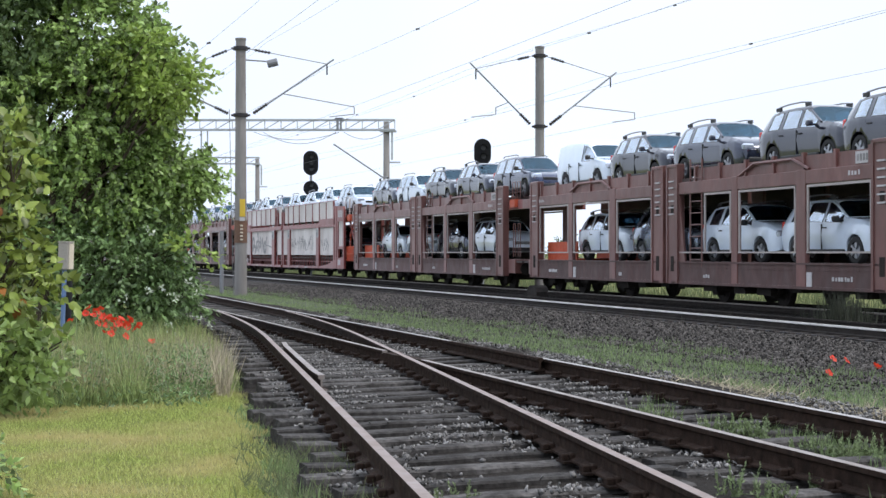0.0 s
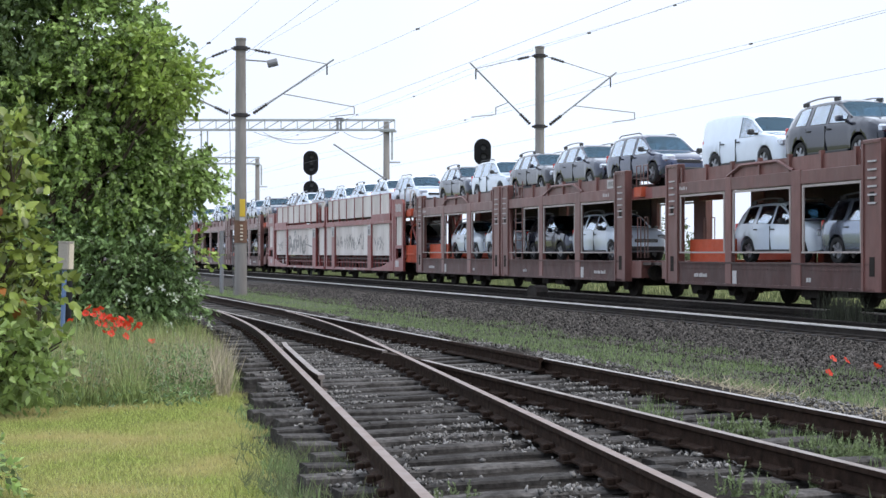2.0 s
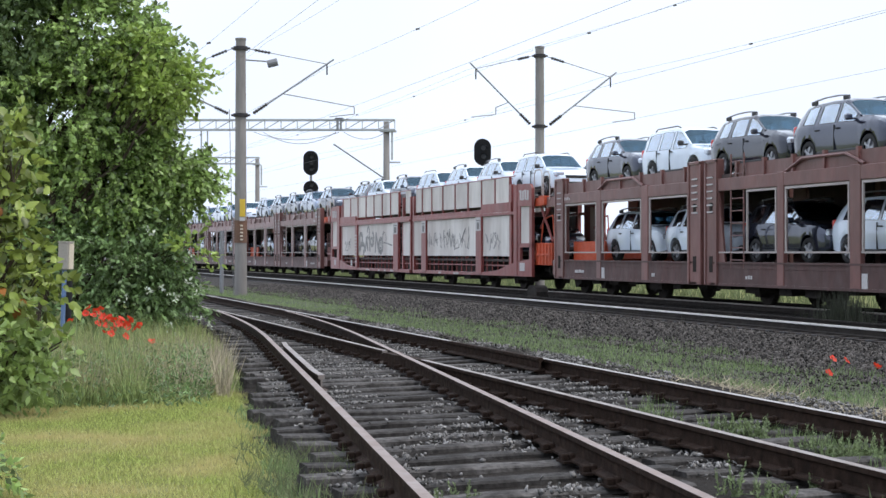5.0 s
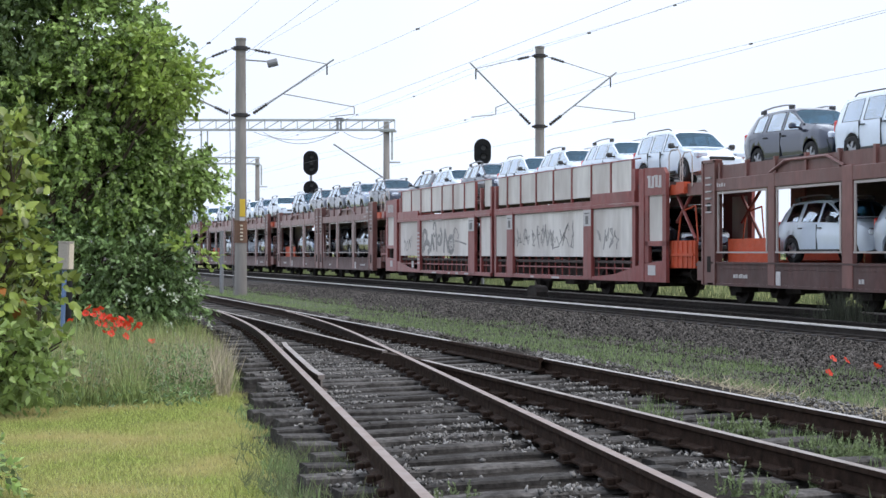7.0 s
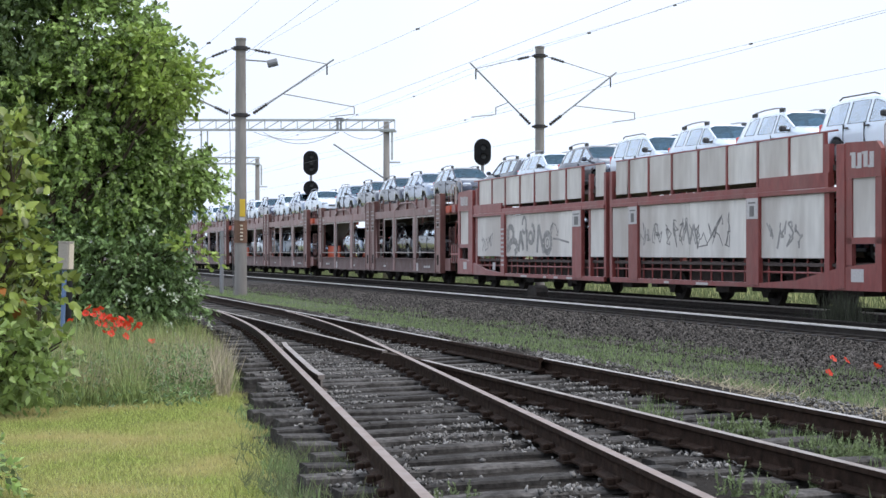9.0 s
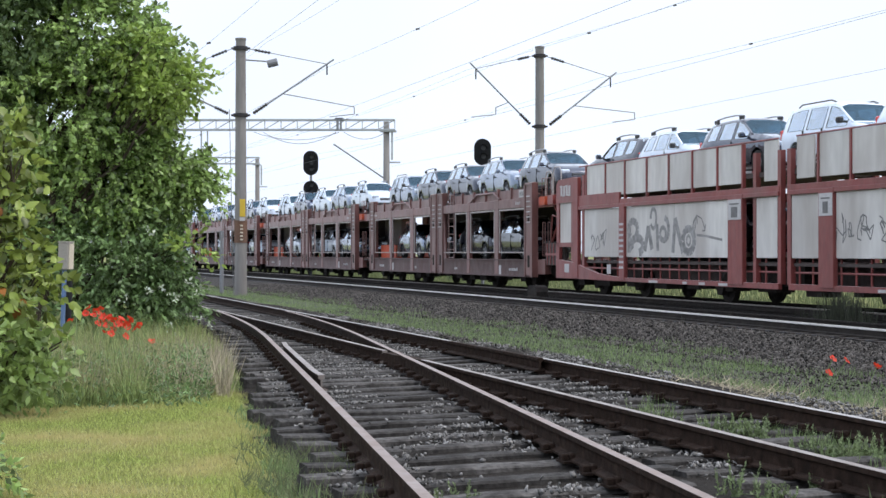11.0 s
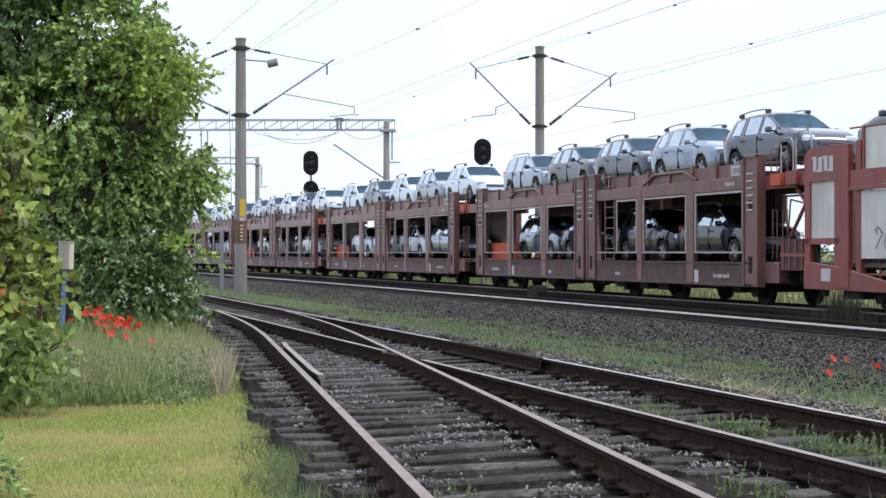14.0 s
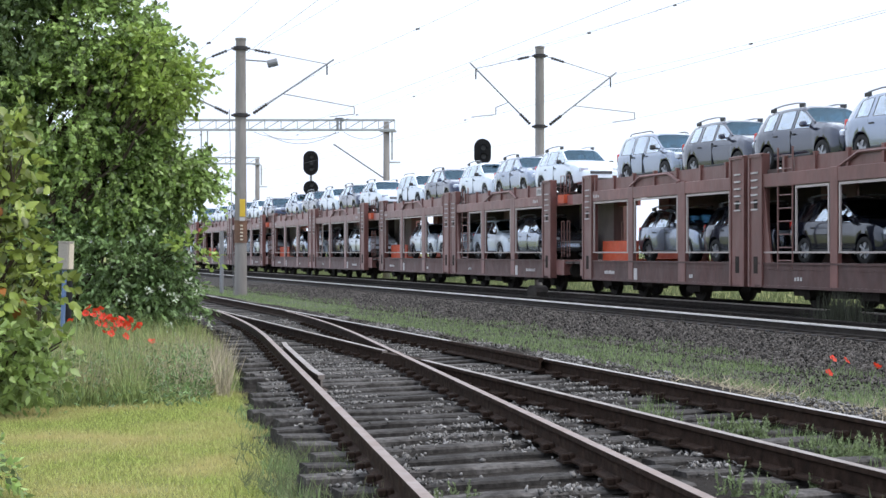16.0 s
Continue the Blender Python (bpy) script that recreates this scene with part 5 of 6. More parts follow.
def build_masts():
    turn = MAIN[1]
    catenary_pole("catenary_mast", "weathered round concrete catenary mast beside the siding with a yellow plate", (-8.17, 59.44, -0.3), 10.3, 0.26, 0.2, [(1, 3.55, 7.25, 9.45, 7.2), (-1, 3.4, 7.25, 8.6, 7.2)], turn, True)
    catenary_pole("catenary_mast", "tall round concrete catenary mast standing behind the train", (4.18, 63.6, -0.5), 10.75, 0.22, 0.185, [(1, 3.3, 7.35, 9.6, 7.55), (-1, 2.9, 7.35, 9.75, 7.6)], turn)
    # portal frames over the tracks, further down the line
    for name, x0, x1, y, base, top, deep, col in (("signal_gantry", -24.0, -3.1, 95.0, -0.5, 10.0, 0.72, -3.65), ("signal_gantry", -30.0, -16.7, 134.0, -0.5, 10.1, 0.65, -16.9)):
        g = thing(name, "pale steel lattice portal beam on a mast across the tracks", "gantry", group="portals over the line")
        zb, zt = top - deep, top
        for yy in (y - 0.35, y + 0.35):
            part("chord", boxes((x0, x1, yy - 0.05, yy + 0.05, zt - 0.09, zt), (x0, x1, yy - 0.05, yy + 0.05, zb, zb + 0.09)), M["gantry"], g)
        n = int((x1 - x0) / 1.0)
        for i in range(n):
            a = x0 + (x1 - x0) * i / n
            b = x0 + (x1 - x0) * (i + 1) / n
            part("lattice_bar", tubes([((a, y - 0.35, zb + 0.05), (b, y - 0.35, zt - 0.05)), ((b, y - 0.35, zb + 0.05), (b, y - 0.35, zt - 0.05))], 0.03, 4), M["gantry"], g)
        bm = bmesh.new()
        tube(bm, (col, y, base - 0.4), (col, y, zt - 0.15), 0.24, 0.19, n=14)
        part("mast", bm, M["concrete"], g, smooth=True)
        part("bracket", boxes((col - 0.4, x1 + 0.1, y - 0.36, y + 0.36, zb - 0.09, zb - 0.01), (col + 0.3, col + 0.42, y - 0.06, y + 0.06, zb - 1.9, zb - 0.1), (col - 0.1, col + 0.9, y - 0.06, y + 0.06, zb - 2.1, zb - 2.0)), M["gantry"], g)
        if y < 100:
            part("hanger", boxes((-6.86, -6.7, y - 0.42, y - 0.3, zb, zt + 0.05), (-6.64, -6.5, y - 0.42, y - 0.3, zb, zt + 0.05), (-6.95, -6.42, y - 0.42, y + 0.42, zt - 0.02, zt + 0.08)), M["steel"], g)
            part("guy_strut", tubes([((col, y, 6.1), (col - 3.3, y - 1.5, 8.3))], 0.05), M["steel"], g)
            part("hanger_frame", tubes([((-15.6, y, zb), (-15.6, y, zb - 2.0)), ((-15.2, y, zb), (-15.2, y, zb - 2.0)), ((-15.6, y, zb - 1.2), (-15.2, y, zb - 1.2))], 0.05), M["gantry"], g)
            for xa, xb, sag in ((-12.2, -6.7, 0.5), (-11.6, -6.9, 0.75), (-6.4, -3.7, 0.45)):
                run = [(xa + (xb - xa) * q / 10, y, zb - 0.1 - sag * 4 * (q / 10) * (1 - q / 10)) for q in range(11)]
                part("span_wire", tubes(list(zip(run, run[1:])), 0.018, 4), M["wire"], g)


def signal(base, head_z, r, tall, second, label):
    """A colour-light signal: oval black background plate with hooded lenses, on a mast."""
    s = thing("railway_signal", label, "railway signal", pose(*base))
    part("mast", tubes([((0, 0.12, -0.6), (0, 0.12, head_z + tall / 2))], 0.075, 10), M["steel"], s)

    def plate(z, hgt):
        bm = bmesh.new()
        pts = []
        k = hgt / 2 - r
        for i in range(13):
            a = math.pi * i / 12
            pts.append((r * math.cos(a), z + k + r * math.sin(a)))
        for i in range(13):
            a = math.pi + math.pi * i / 12
            pts.append((r * math.cos(a), z - k + r * math.sin(a)))
        prism(bm, pts, -0.04, 0.06)
        part("background_plate", bm, M["signal"], s)
        m = max(int(hgt / 0.45), 1)
        for i in range(m):
            zz = z + (i - (m - 1) / 2) * 0.40
            bm = bmesh.new()
            tube(bm, (0.05, -0.04, zz), (0.05, -0.07, zz), 0.12, n=14)
            part("lens", bm, M["lens"], s)
            bm = bmesh.new()
            ring = [(0.05 + 0.15 * math.cos(math.pi * j / 8), 0, zz + 0.15 * math.sin(math.pi * j / 8)) for j in range(9)]
            for p, q in zip(ring, ring[1:]):
                vs = [bm.verts.new((p[0], -0.04, p[2])), bm.verts.new((q[0], -0.04, q[2])), bm.verts.new((q[0], -0.32, q[2])), bm.verts.new((p[0], -0.32, p[2]))]
                bm.faces.new(vs)
                ws = [bm.verts.new((p[0] * 1.06, -0.04, p[2] + 0.012)), bm.verts.new((q[0] * 1.06, -0.04, q[2] + 0.012)), bm.verts.new((q[0] * 1.06, -0.32, q[2] + 0.012)), bm.verts.new((p[0] * 1.06, -0.32, p[2] + 0.012))]
                bm.faces.new(ws[::-1])
                bm.faces.new((vs[3], vs[2], ws[2], ws[3]))
            part("hood", bm, M["signal"], s)
    plate(head_z, tall)
    if second:
        plate(head_z - tall / 2 - 0.35 - second / 2, second)
    return s


def build_signals():
    x, y, z = from_camera((550 - 784) / 2605, 0, 93.0)
    signal((x, y, -0.5), 7.57, 0.47, 1.55, 0.95, "black two-headed railway signal behind the train")
    x, y, z = from_camera((854 - 784) / 2605, 0, 69.0)
    signal((x, y, -0.5), 6.62, 0.40, 1.25, 0, "black oval railway signal behind the train")


def build_wires():
    """Contact, bearer and feeder wires, each a sagging thin tube along the line."""
    runs = [(6.9, 9.05, 0.35), (6.9, 7.05, 0.02), (13.8, 8.25, 0.3), (13.8, 6.85, 0.02), (0.75, 9.2, 0.35), (0.5, 7.05, 0.02), (-5.5, 9.1, 0.35), (-5.7, 7.05, 0.02), (9.4, 10.0, 0.4), (-2.5, 10.35, 0.4)]
    for o, z, sag in runs:
        bm = bmesh.new()
        last = None
        for i in range(73):
            s = 4 + i * 3.5
            ph = ((s - 60) / 55.0) % 1.0
            x, y = on_line(MAIN, s, o)
            p = (x, y, z - sag * 4 * ph * (1 - ph))
            if last:
                tube(bm, last, p, 0.0055, n=4, cap=False)
            last = p
        w = thing("overhead_wire", "thin dark overhead line wire above the tracks", "overhead wire", group="overhead wires")
        part("strand", bm, M["wire"], w)
        if sag > 0.1:
            for s in (22, 33, 47, 78, 92):
                ph = ((s - 60) / 55.0) % 1.0
                x, y = on_line(MAIN, s, o)
                bm = bmesh.new()
                tube(bm, (x - 0.05, y, z - sag * 4 * ph * (1 - ph) - 0.02), (x + 0.05, y + 0.05, z - sag * 4 * ph * (1 - ph) + 0.01), 0.035, n=6)
                part("clip", bm, M["iron"], w)


def build_posts():
    p = thing("marker_post", "leaning grey box on a blue steel post in the bushes", "lineside box", pose(-5.70, 22.0, -0.15, 0, 2.2, -14))
    part("post", tubes([((0, 0, -0.3), (0, 0, 1.32))], 0.034, 10), M["blue"], p)
    part("back_board", boxes((-0.06, 0.09, 0.06, 0.09, 0.45, 1.2)), M["iron"], p)
    bm = bmesh.new()
    box(bm, -0.085, 0.085, -0.07, 0.09, 1.30, 1.70, 0.012)
    bx = part("box", bm, M["box_grey"], p)
    part("lid", boxes((-0.092, 0.092, -0.08, 0.1, 1.70, 1.72)), M["box_grey"], p)
    part("side_plate", boxes((0.088, 0.1, -0.05, 0.08, 1.31, 1.69)), M["cream"], p)
    q = thing("thin_post", "thin rusty post beside the concrete mast", "post", pose(-9.2, 61.2, -0.3))
    part("post", tubes([((0, 0, -0.3), (0, 0, 2.6))], 0.085, 8), M["steel"], q)
    b = thing("trackside_box", "low dark cable box between the main tracks", "lineside box", pose(*on_line(MAIN, 48.4, 2.1), -0.22, 0, 0, heading(MAIN, 48.4)))
    bm = bmesh.new()
    prism(bm, [(-0.42, 0), (0.42, 0), (0.45, 0.26), (0.36, 0.42), (0.15, 0.48), (-0.15, 0.48), (-0.36, 0.42), (-0.45, 0.26)], -0.22, 0.22)
    part("housing", bm, M["under"], b)


# ---- plants ----
def sprays(rng, blobs, per_area, twig, leaves):
    """Leaf places and ways: drooping twigs that stand out of overlapping lumps, each with its leaves, and gaps between."""
    P, D = [], []
    for (cx, cy, cz, rx, ry, rz) in blobs:
        n = int(per_area * (rx * ry + ry * rz + rx * rz))
        d = rng.normal(size=(n, 3))
        d /= np.linalg.norm(d, axis=1, keepdims=True)
        lump = 1 + 0.16 * np.sin(d[:, 0] * 5 + cx * 3) * np.sin(d[:, 2] * 6 + cz) + 0.12 * np.sin(d[:, 1] * 9 + d[:, 2] * 8 + cy)
        r = lump * (0.97 - 0.5 * rng.random(n) ** 2.2)
        root = np.column_stack([cx + d[:, 0] * rx * r, cy + d[:, 1] * ry * r, cz + d[:, 2] * rz * r])
        hole = np.sin(root[:, 0] * 4.1 + cz) * np.sin(root[:, 2] * 4.7 + root[:, 0] * 1.3) + 0.6 * np.sin(root[:, 1] * 3.3 + root[:, 2] * 7.0)
        keep = (hole + rng.normal(0, 0.3, n) > -0.42) | (r < 0.8) | (rx < 0.6)
        d, root = d[keep], root[keep]
        n = len(root)
        way = d + rng.normal(size=(n, 3)) * 0.5 + np.array([0, 0, -0.15])
        way /= np.linalg.norm(way, axis=1, keepdims=True)
        length = twig * rng.uniform(0.5, 1.35, n)
        for k in range(leaves):
            f = (k + 0.4) / leaves
            side = rng.normal(size=(n, 3))
            side -= way * np.sum(side * way, axis=1, keepdims=True)
            side /= np.linalg.norm(side, axis=1, keepdims=True) + 1e-9
            drop = np.zeros((n, 3))
            drop[:, 2] = -0.28 * length * f * f
            P.append(root + way * (length * f)[:, None] + drop)
            D.append(way * 0.7 + side * 0.75 + np.array([0, 0, -0.3]))
    return np.concatenate(P), np.concatenate(D)


def limb(bm, a, b, r0, r1, rnd, n=4):
    a, b = Vector(a), Vector(b)
    last, lr = a, r0
    for i in range(1, n + 1):
        p = a.lerp(b, i / n) + Vector((rnd.uniform(-1, 1), rnd.uniform(-1, 1), rnd.uniform(-0.5, 0.5))) * (b - a).length * 0.05
        r = r0 + (r1 - r0) * i / n
        tube(bm, last, p, lr, r, n=7, cap=False)
        last, lr = p, r


def tree(label, base, blobs, leaf, size, density, mat, seed, name="tree", category="tree", trunk=0.16, twig=0.42, leaves=9):
    rng, rnd = np.random.default_rng(seed), random.Random(seed)
    t = thing(name, label, category, pose(*base))
    bm = bmesh.new()
    mid = Vector(blobs[0][:3])
    limb(bm, (0, 0, -0.3), (mid.x * 0.4, mid.y * 0.4, mid.z), trunk, trunk * 0.5, rnd, 6)
    for b in blobs:
        limb(bm, (mid.x * 0.3, mid.y * 0.3, b[2] * 0.45), (b[0], b[1], b[2] + b[5] * 0.3), trunk * 0.45, 0.015, rnd, 5)
        for _ in range(4):
            limb(bm, (b[0] * 0.7, b[1] * 0.7, b[2] * 0.8), (b[0] + rnd.uniform(-1, 1) * b[3] * 0.8, b[1] + rnd.uniform(-1, 1) * b[4] * 0.8, b[2] + rnd.uniform(-0.6, 0.8) * b[5]), trunk * 0.18, 0.008, rnd, 3)
    part("trunk", bm, M["bark"], t)
    P, D = sprays(rng, blobs, density, twig, leaves)
    n = len(P)
    sz = size * rng.uniform(0.6, 1.3, n)
    scatter("crown", P, D, np.column_stack([sz, sz, sz * rng.uniform(0.85, 1.25, n)]), leaf, M[mat], "", "", seed + 1, parent=t)
    return t


# leafy weeds: s, o on the siding, height, stems
LEAFY_WEEDS = [(11.5, 0.57, 0.35, 7), (11.63, 0.45, 0.24, 5), (12.07, 0.01, 0.2, 5), (11.14, 0.2, 0.17, 7), (11.04, 0.13, 0.21, 7), (10.95, 0.06, 0.23, 6), (10.98, -0.08, 0.19, 6), (10.88, -0.16, 0.22, 6), (10.85, -0.24, 0.23, 4), (9.92, -0.04, 0.15, 6), (9.81, -0.06, 0.26, 4), (9.73, -0.13, 0.19, 6), (9.59, -0.26, 0.17, 5), (9.55, -0.4, 0.21, 5), (8.38, 1.36, 0.25, 4), (8.11, 1.33, 0.19, 4), (8.04, 1.25, 0.16, 3), (8.43, 0.75, 0.17, 4), (9.35, -0.35, 0.25, 4), (8.8, 3.54, 0.12, 4), (8.66, 3.1, 0.16, 4), (8.65, 3.33, 0.14, 4)]


def build_plants():
    rng = np.random.default_rng(11)
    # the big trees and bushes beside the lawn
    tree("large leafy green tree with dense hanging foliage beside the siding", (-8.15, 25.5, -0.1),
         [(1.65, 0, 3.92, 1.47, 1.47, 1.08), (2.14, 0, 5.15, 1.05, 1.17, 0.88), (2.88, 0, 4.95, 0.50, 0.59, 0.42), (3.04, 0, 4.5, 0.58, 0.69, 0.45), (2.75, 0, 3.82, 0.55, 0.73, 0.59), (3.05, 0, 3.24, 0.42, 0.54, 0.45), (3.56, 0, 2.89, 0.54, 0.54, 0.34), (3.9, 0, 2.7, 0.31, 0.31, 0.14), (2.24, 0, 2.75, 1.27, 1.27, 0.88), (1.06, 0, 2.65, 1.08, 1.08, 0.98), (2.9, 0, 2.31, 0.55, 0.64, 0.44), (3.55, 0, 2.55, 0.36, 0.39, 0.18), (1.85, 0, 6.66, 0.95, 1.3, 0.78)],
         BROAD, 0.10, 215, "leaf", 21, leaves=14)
    # crown split off the big tree, its shade put into the leaf colour
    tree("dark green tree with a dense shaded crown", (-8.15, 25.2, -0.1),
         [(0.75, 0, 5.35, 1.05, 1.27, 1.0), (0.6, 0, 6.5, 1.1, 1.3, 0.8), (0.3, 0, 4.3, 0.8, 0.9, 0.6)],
         BROAD, 0.10, 215, "leaf_shaded", 27, leaves=14)
    # sunlit patch on the big tree, painted with lighter leaves
    tree("light green young tree with sunlit leaves beside the siding", (-7.1, 24.6, -0.1),
         [(2.53, 0, 4.42, 0.45, 0.45, 0.32), (2.81, 0, 4.36, 0.21, 0.21, 0.15), (2.1, 0, 4.83, 0.42, 0.42, 0.33), (2.29, 0, 4.12, 0.38, 0.38, 0.28), (2.81, 0, 1.57, 0.25, 0.25, 0.13)],
         BROAD, 0.105, 150, "leaf_sunlit", 22, trunk=0.08)
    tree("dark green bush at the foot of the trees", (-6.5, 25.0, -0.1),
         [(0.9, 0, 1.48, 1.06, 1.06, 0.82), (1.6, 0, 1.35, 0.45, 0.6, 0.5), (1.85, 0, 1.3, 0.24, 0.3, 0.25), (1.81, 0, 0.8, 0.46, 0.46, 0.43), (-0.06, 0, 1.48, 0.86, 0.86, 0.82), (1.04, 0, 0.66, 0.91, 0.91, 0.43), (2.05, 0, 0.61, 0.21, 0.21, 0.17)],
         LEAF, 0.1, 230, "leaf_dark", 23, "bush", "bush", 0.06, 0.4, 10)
    bush = tree("yellowish green bush with broad leaves at the lawn's edge", (-4.47, 14.6, -0.12),
                [(0.1, 0, 1.39, 0.30, 0.35, 0.28), (0.04, 0, 1.9, 0.26, 0.28, 0.22), (0.22, 0, 1.62, 0.22, 0.24, 0.13), (0.3, 0, 1.1, 0.22, 0.3, 0.18), (0.04, 0, 2.29, 0.22, 0.28, 0.16), (0.14, 0, 2.5, 0.18, 0.25, 0.08), (0.42, 0, 1.25, 0.12, 0.12, 0.07), (0.0, 0, 2.72, 0.2, 0.25, 0.14)],
                BROAD, 0.12, 190, "leaf_light", 24, "bush", "bush", 0.03, 0.34, 6)
    n = 12
    c = np.column_stack([rng.uniform(-0.1, 0.4, n), rng.normal(-0.35, 0.1, n), rng.uniform(0.9, 2.1, n)])
    scatter("rusty_leaves", c, rng.normal(size=(n, 3)) + np.array([0, -0.4, -0.6]), rng.uniform(0.08, 0.15, n), BROAD, M["leaf_rusty"], "rust-coloured withering leaves", "", 51, parent=bush)
    tree("pale green broad-leaved undergrowth below the bush", (-4.47, 14.3, -0.12),
         [(0.1, 0, 0.75, 0.36, 0.39, 0.26), (0.32, 0, 0.5, 0.29, 0.29, 0.2), (0.04, 0, 0.36, 0.29, 0.31, 0.28), (0.46, 0, 0.3, 0.2, 0.2, 0.16), (0.62, 0.2, 0.55, 0.18, 0.2, 0.14)],
         BROAD, 0.105, 230, "leaf_pale", 28, "bush", "bush", 0.02, 0.26, 6)
    tree("small green shrub at the lawn's near edge", (-2.95, 9.4, -0.12), [(0.02, 0, 0.08, 0.2, 0.2, 0.13), (-0.2, 0.2, 0.15, 0.25, 0.25, 0.2)], LEAF, 0.07, 500, "leaf", 25, "bush", "bush", 0.01, 0.12, 6)
    # woods and shrubs beyond the railway
    far = [(14, 92, 2.4), (22, 96, 3.0), (31, 90, 2.8), (39, 98, 4.0), (48, 104, 4.2), (3, 104, 2.8), (-14, 150, 3.0), (60, 110, 4.2), (-32, 165, 3.5), (-46, 170, 4.0)]
    for i, (x, y, r) in enumerate(far):
        tree("green tree far behind the railway", (x, y, -0.5), [(0, 0, r * 0.55, r * 0.9, r * 0.8, r * 0.42), (r * 0.7, 0, r * 0.4, r * 0.8, r * 0.6, r * 0.36), (-r * 0.8, 0, r * 0.4, r * 0.8, r * 0.6, r * 0.36)], LEAF, 0.24, 22, "leaf_far", 60 + i, trunk=0.12, twig=0.7, leaves=8)
    for i, (x, y, tall) in enumerate(((14.4, 92, 4.6), (26.6, 91, 5.4), (8.2, 99, 3.2))):
        k = tall / 5
        tree("slender green shrub behind the railway", (x, y, -0.5), [(0, 0, 3.0 * k, 0.9 * k, 0.8, 1.6 * k), (0.8 * k, 0, 2.0 * k, 0.9 * k, 0.8, 1.4 * k), (-0.9 * k, 0, 2.1 * k, 0.8 * k, 0.8, 1.3 * k)], LEAF, 0.2, 40, "leaf_far", 90 + i, trunk=0.1, twig=0.6, leaves=8)
    # field beyond the line
    n = 26000
    c = on_ground(MAIN, rng, n, 20, 170, lambda s, u: -3.4 - 22 * u ** 1.6)
    scatter("field_grass", c, np.column_stack([rng.normal(0, 0.25, n), rng.normal(0, 0.25, n), np.ones(n)]), np.column_stack([np.full(n, 0.05), np.full(n, 0.1), rng.uniform(0.2, 0.5, n)]), BLADE, M["field"], "pale green meadow grass beyond the railway", "grass", 31)
    # lawn
    n = 105000
    s = 8.0 + 9.6 * rng.random(n) ** 1.05
    edge = np.array([branch(a) for a in s]) + RAIL + 0.35 + 0.25 * np.sin(s * 2.1) + 0.15 * np.sin(s * 5)
    o = edge + 4.2 * rng.random(n)
    pts = np.array([on_line(SIDING, a, b) for a, b in zip(s, o)])
    c = np.column_stack([pts, ground_z(pts[:, 0], pts[:, 1])])
    hgt = rng.uniform(0.02, 0.055, n) * (1 + 0.9 * np.exp(-(o - edge) / 0.25))
    scatter("lawn_grass", c, np.column_stack([rng.normal(0, 0.45, n), rng.normal(0, 0.45, n), np.ones(n)]), np.column_stack([np.full(n, 0.008), np.full(n, 0.02), hgt]), BLADE, M["lawn"], "short mown lawn with straw-coloured patches", "grass", 32)
    # tall grass along the trees
    n = 24000
    s = 15.6 + 20 * rng.random(n) ** 1.5
    lo = np.array([branch(a) for a in s]) + RAIL + 0.75 + 0.2 * np.sin(s * 1.7)
    o = lo + 3.4 * rng.random(n)
    pts = np.array([on_line(SIDING, a, b) for a, b in zip(s, o)])
    c = np.column_stack([pts, ground_z(pts[:, 0], pts[:, 1])])
    fringe = 0.6 * np.sin(o * 2.3) + 0.45 * np.sin(o * 5.3) + 0.3 * np.sin(o * 11.0)
    hgt = rng.uniform(0.22, 0.66, n) * np.clip(0.35 + (o - lo) * 0.8, 0.3, 1.05) * np.clip(0.3 + (s - 15.6 - fringe) * 0.4, 0.12, 1)
    scatter("tall_grass", c, np.column_stack([rng.normal(0, 0.22, n), rng.normal(0, 0.22, n), np.ones(n)]), np.column_stack([np.full(n, 0.011), np.full(n, 0.1), hgt]), BLADE, M["tall_grass"], "tall uncut grass and straw before the bushes", "grass", 33)
    n = 1400
    s = 16.1 + 4.5 * rng.random(n) ** 1.3
    o = branch_of(s) + RAIL + 0.8 + 2.2 * rng.random(n) ** 1.8
    pts = np.array([on_line(SIDING, a, b) for a, b in zip(s, o)])
    c = np.column_stack([pts, ground_z(pts[:, 0], pts[:, 1])])
    scatter("dry_grass", c, np.column_stack([rng.normal(0, 0.3, n), rng.normal(0, 0.3, n), np.ones(n)]), np.column_stack([np.full(n, 0.009), np.full(n, 0.08), rng.uniform(0.25, 0.68, n)]), BLADE, M["straw"], "dry straw-coloured stalks beside the siding", "grass", 46)
    n = 11000
    s = 15.9 + 3.6 * rng.random(n) ** 1.4 + 0.35 * rng.normal(size=n)
    o = branch_of(s) + RAIL + 1.0 + 3.4 * rng.random(n)
    pts = np.array([on_line(SIDING, a, b) for a, b in zip(s, o)])
    c = np.column_stack([pts, ground_z(pts[:, 0], pts[:, 1]) + 0.42 * rng.random(n) ** 1.5 * np.clip(0.3 + (s - 15.4) * 0.5, 0.2, 1)])
    scatter("meadow_weeds", c, np.column_stack([rng.normal(0, 0.8, n), rng.normal(0, 0.8, n), rng.uniform(0.2, 1, n)]), np.column_stack([np.full(n, 0.04), np.full(n, 0.05), rng.uniform(0.05, 0.1, n)]), LEAF, M["leaf_dark"], "green leafy weeds in the tall grass", "weeds", 43)
    # grass strip between the tracks
    n = 56000
    c = on_ground(MAIN, rng, n, 10, 75, lambda s, u: 8.5 + 3.6 * u + 0.5 * np.sin(s * 0.7) * (1 - u), 1.8)
    keep = (wobble(c[:, 0], c[:, 1], 0.9) + wobble(c[:, 0], c[:, 1], 3.1, 2.0) + rng.normal(0, 0.35, n)) > -0.5
    c = c[keep]
    n = len(c)
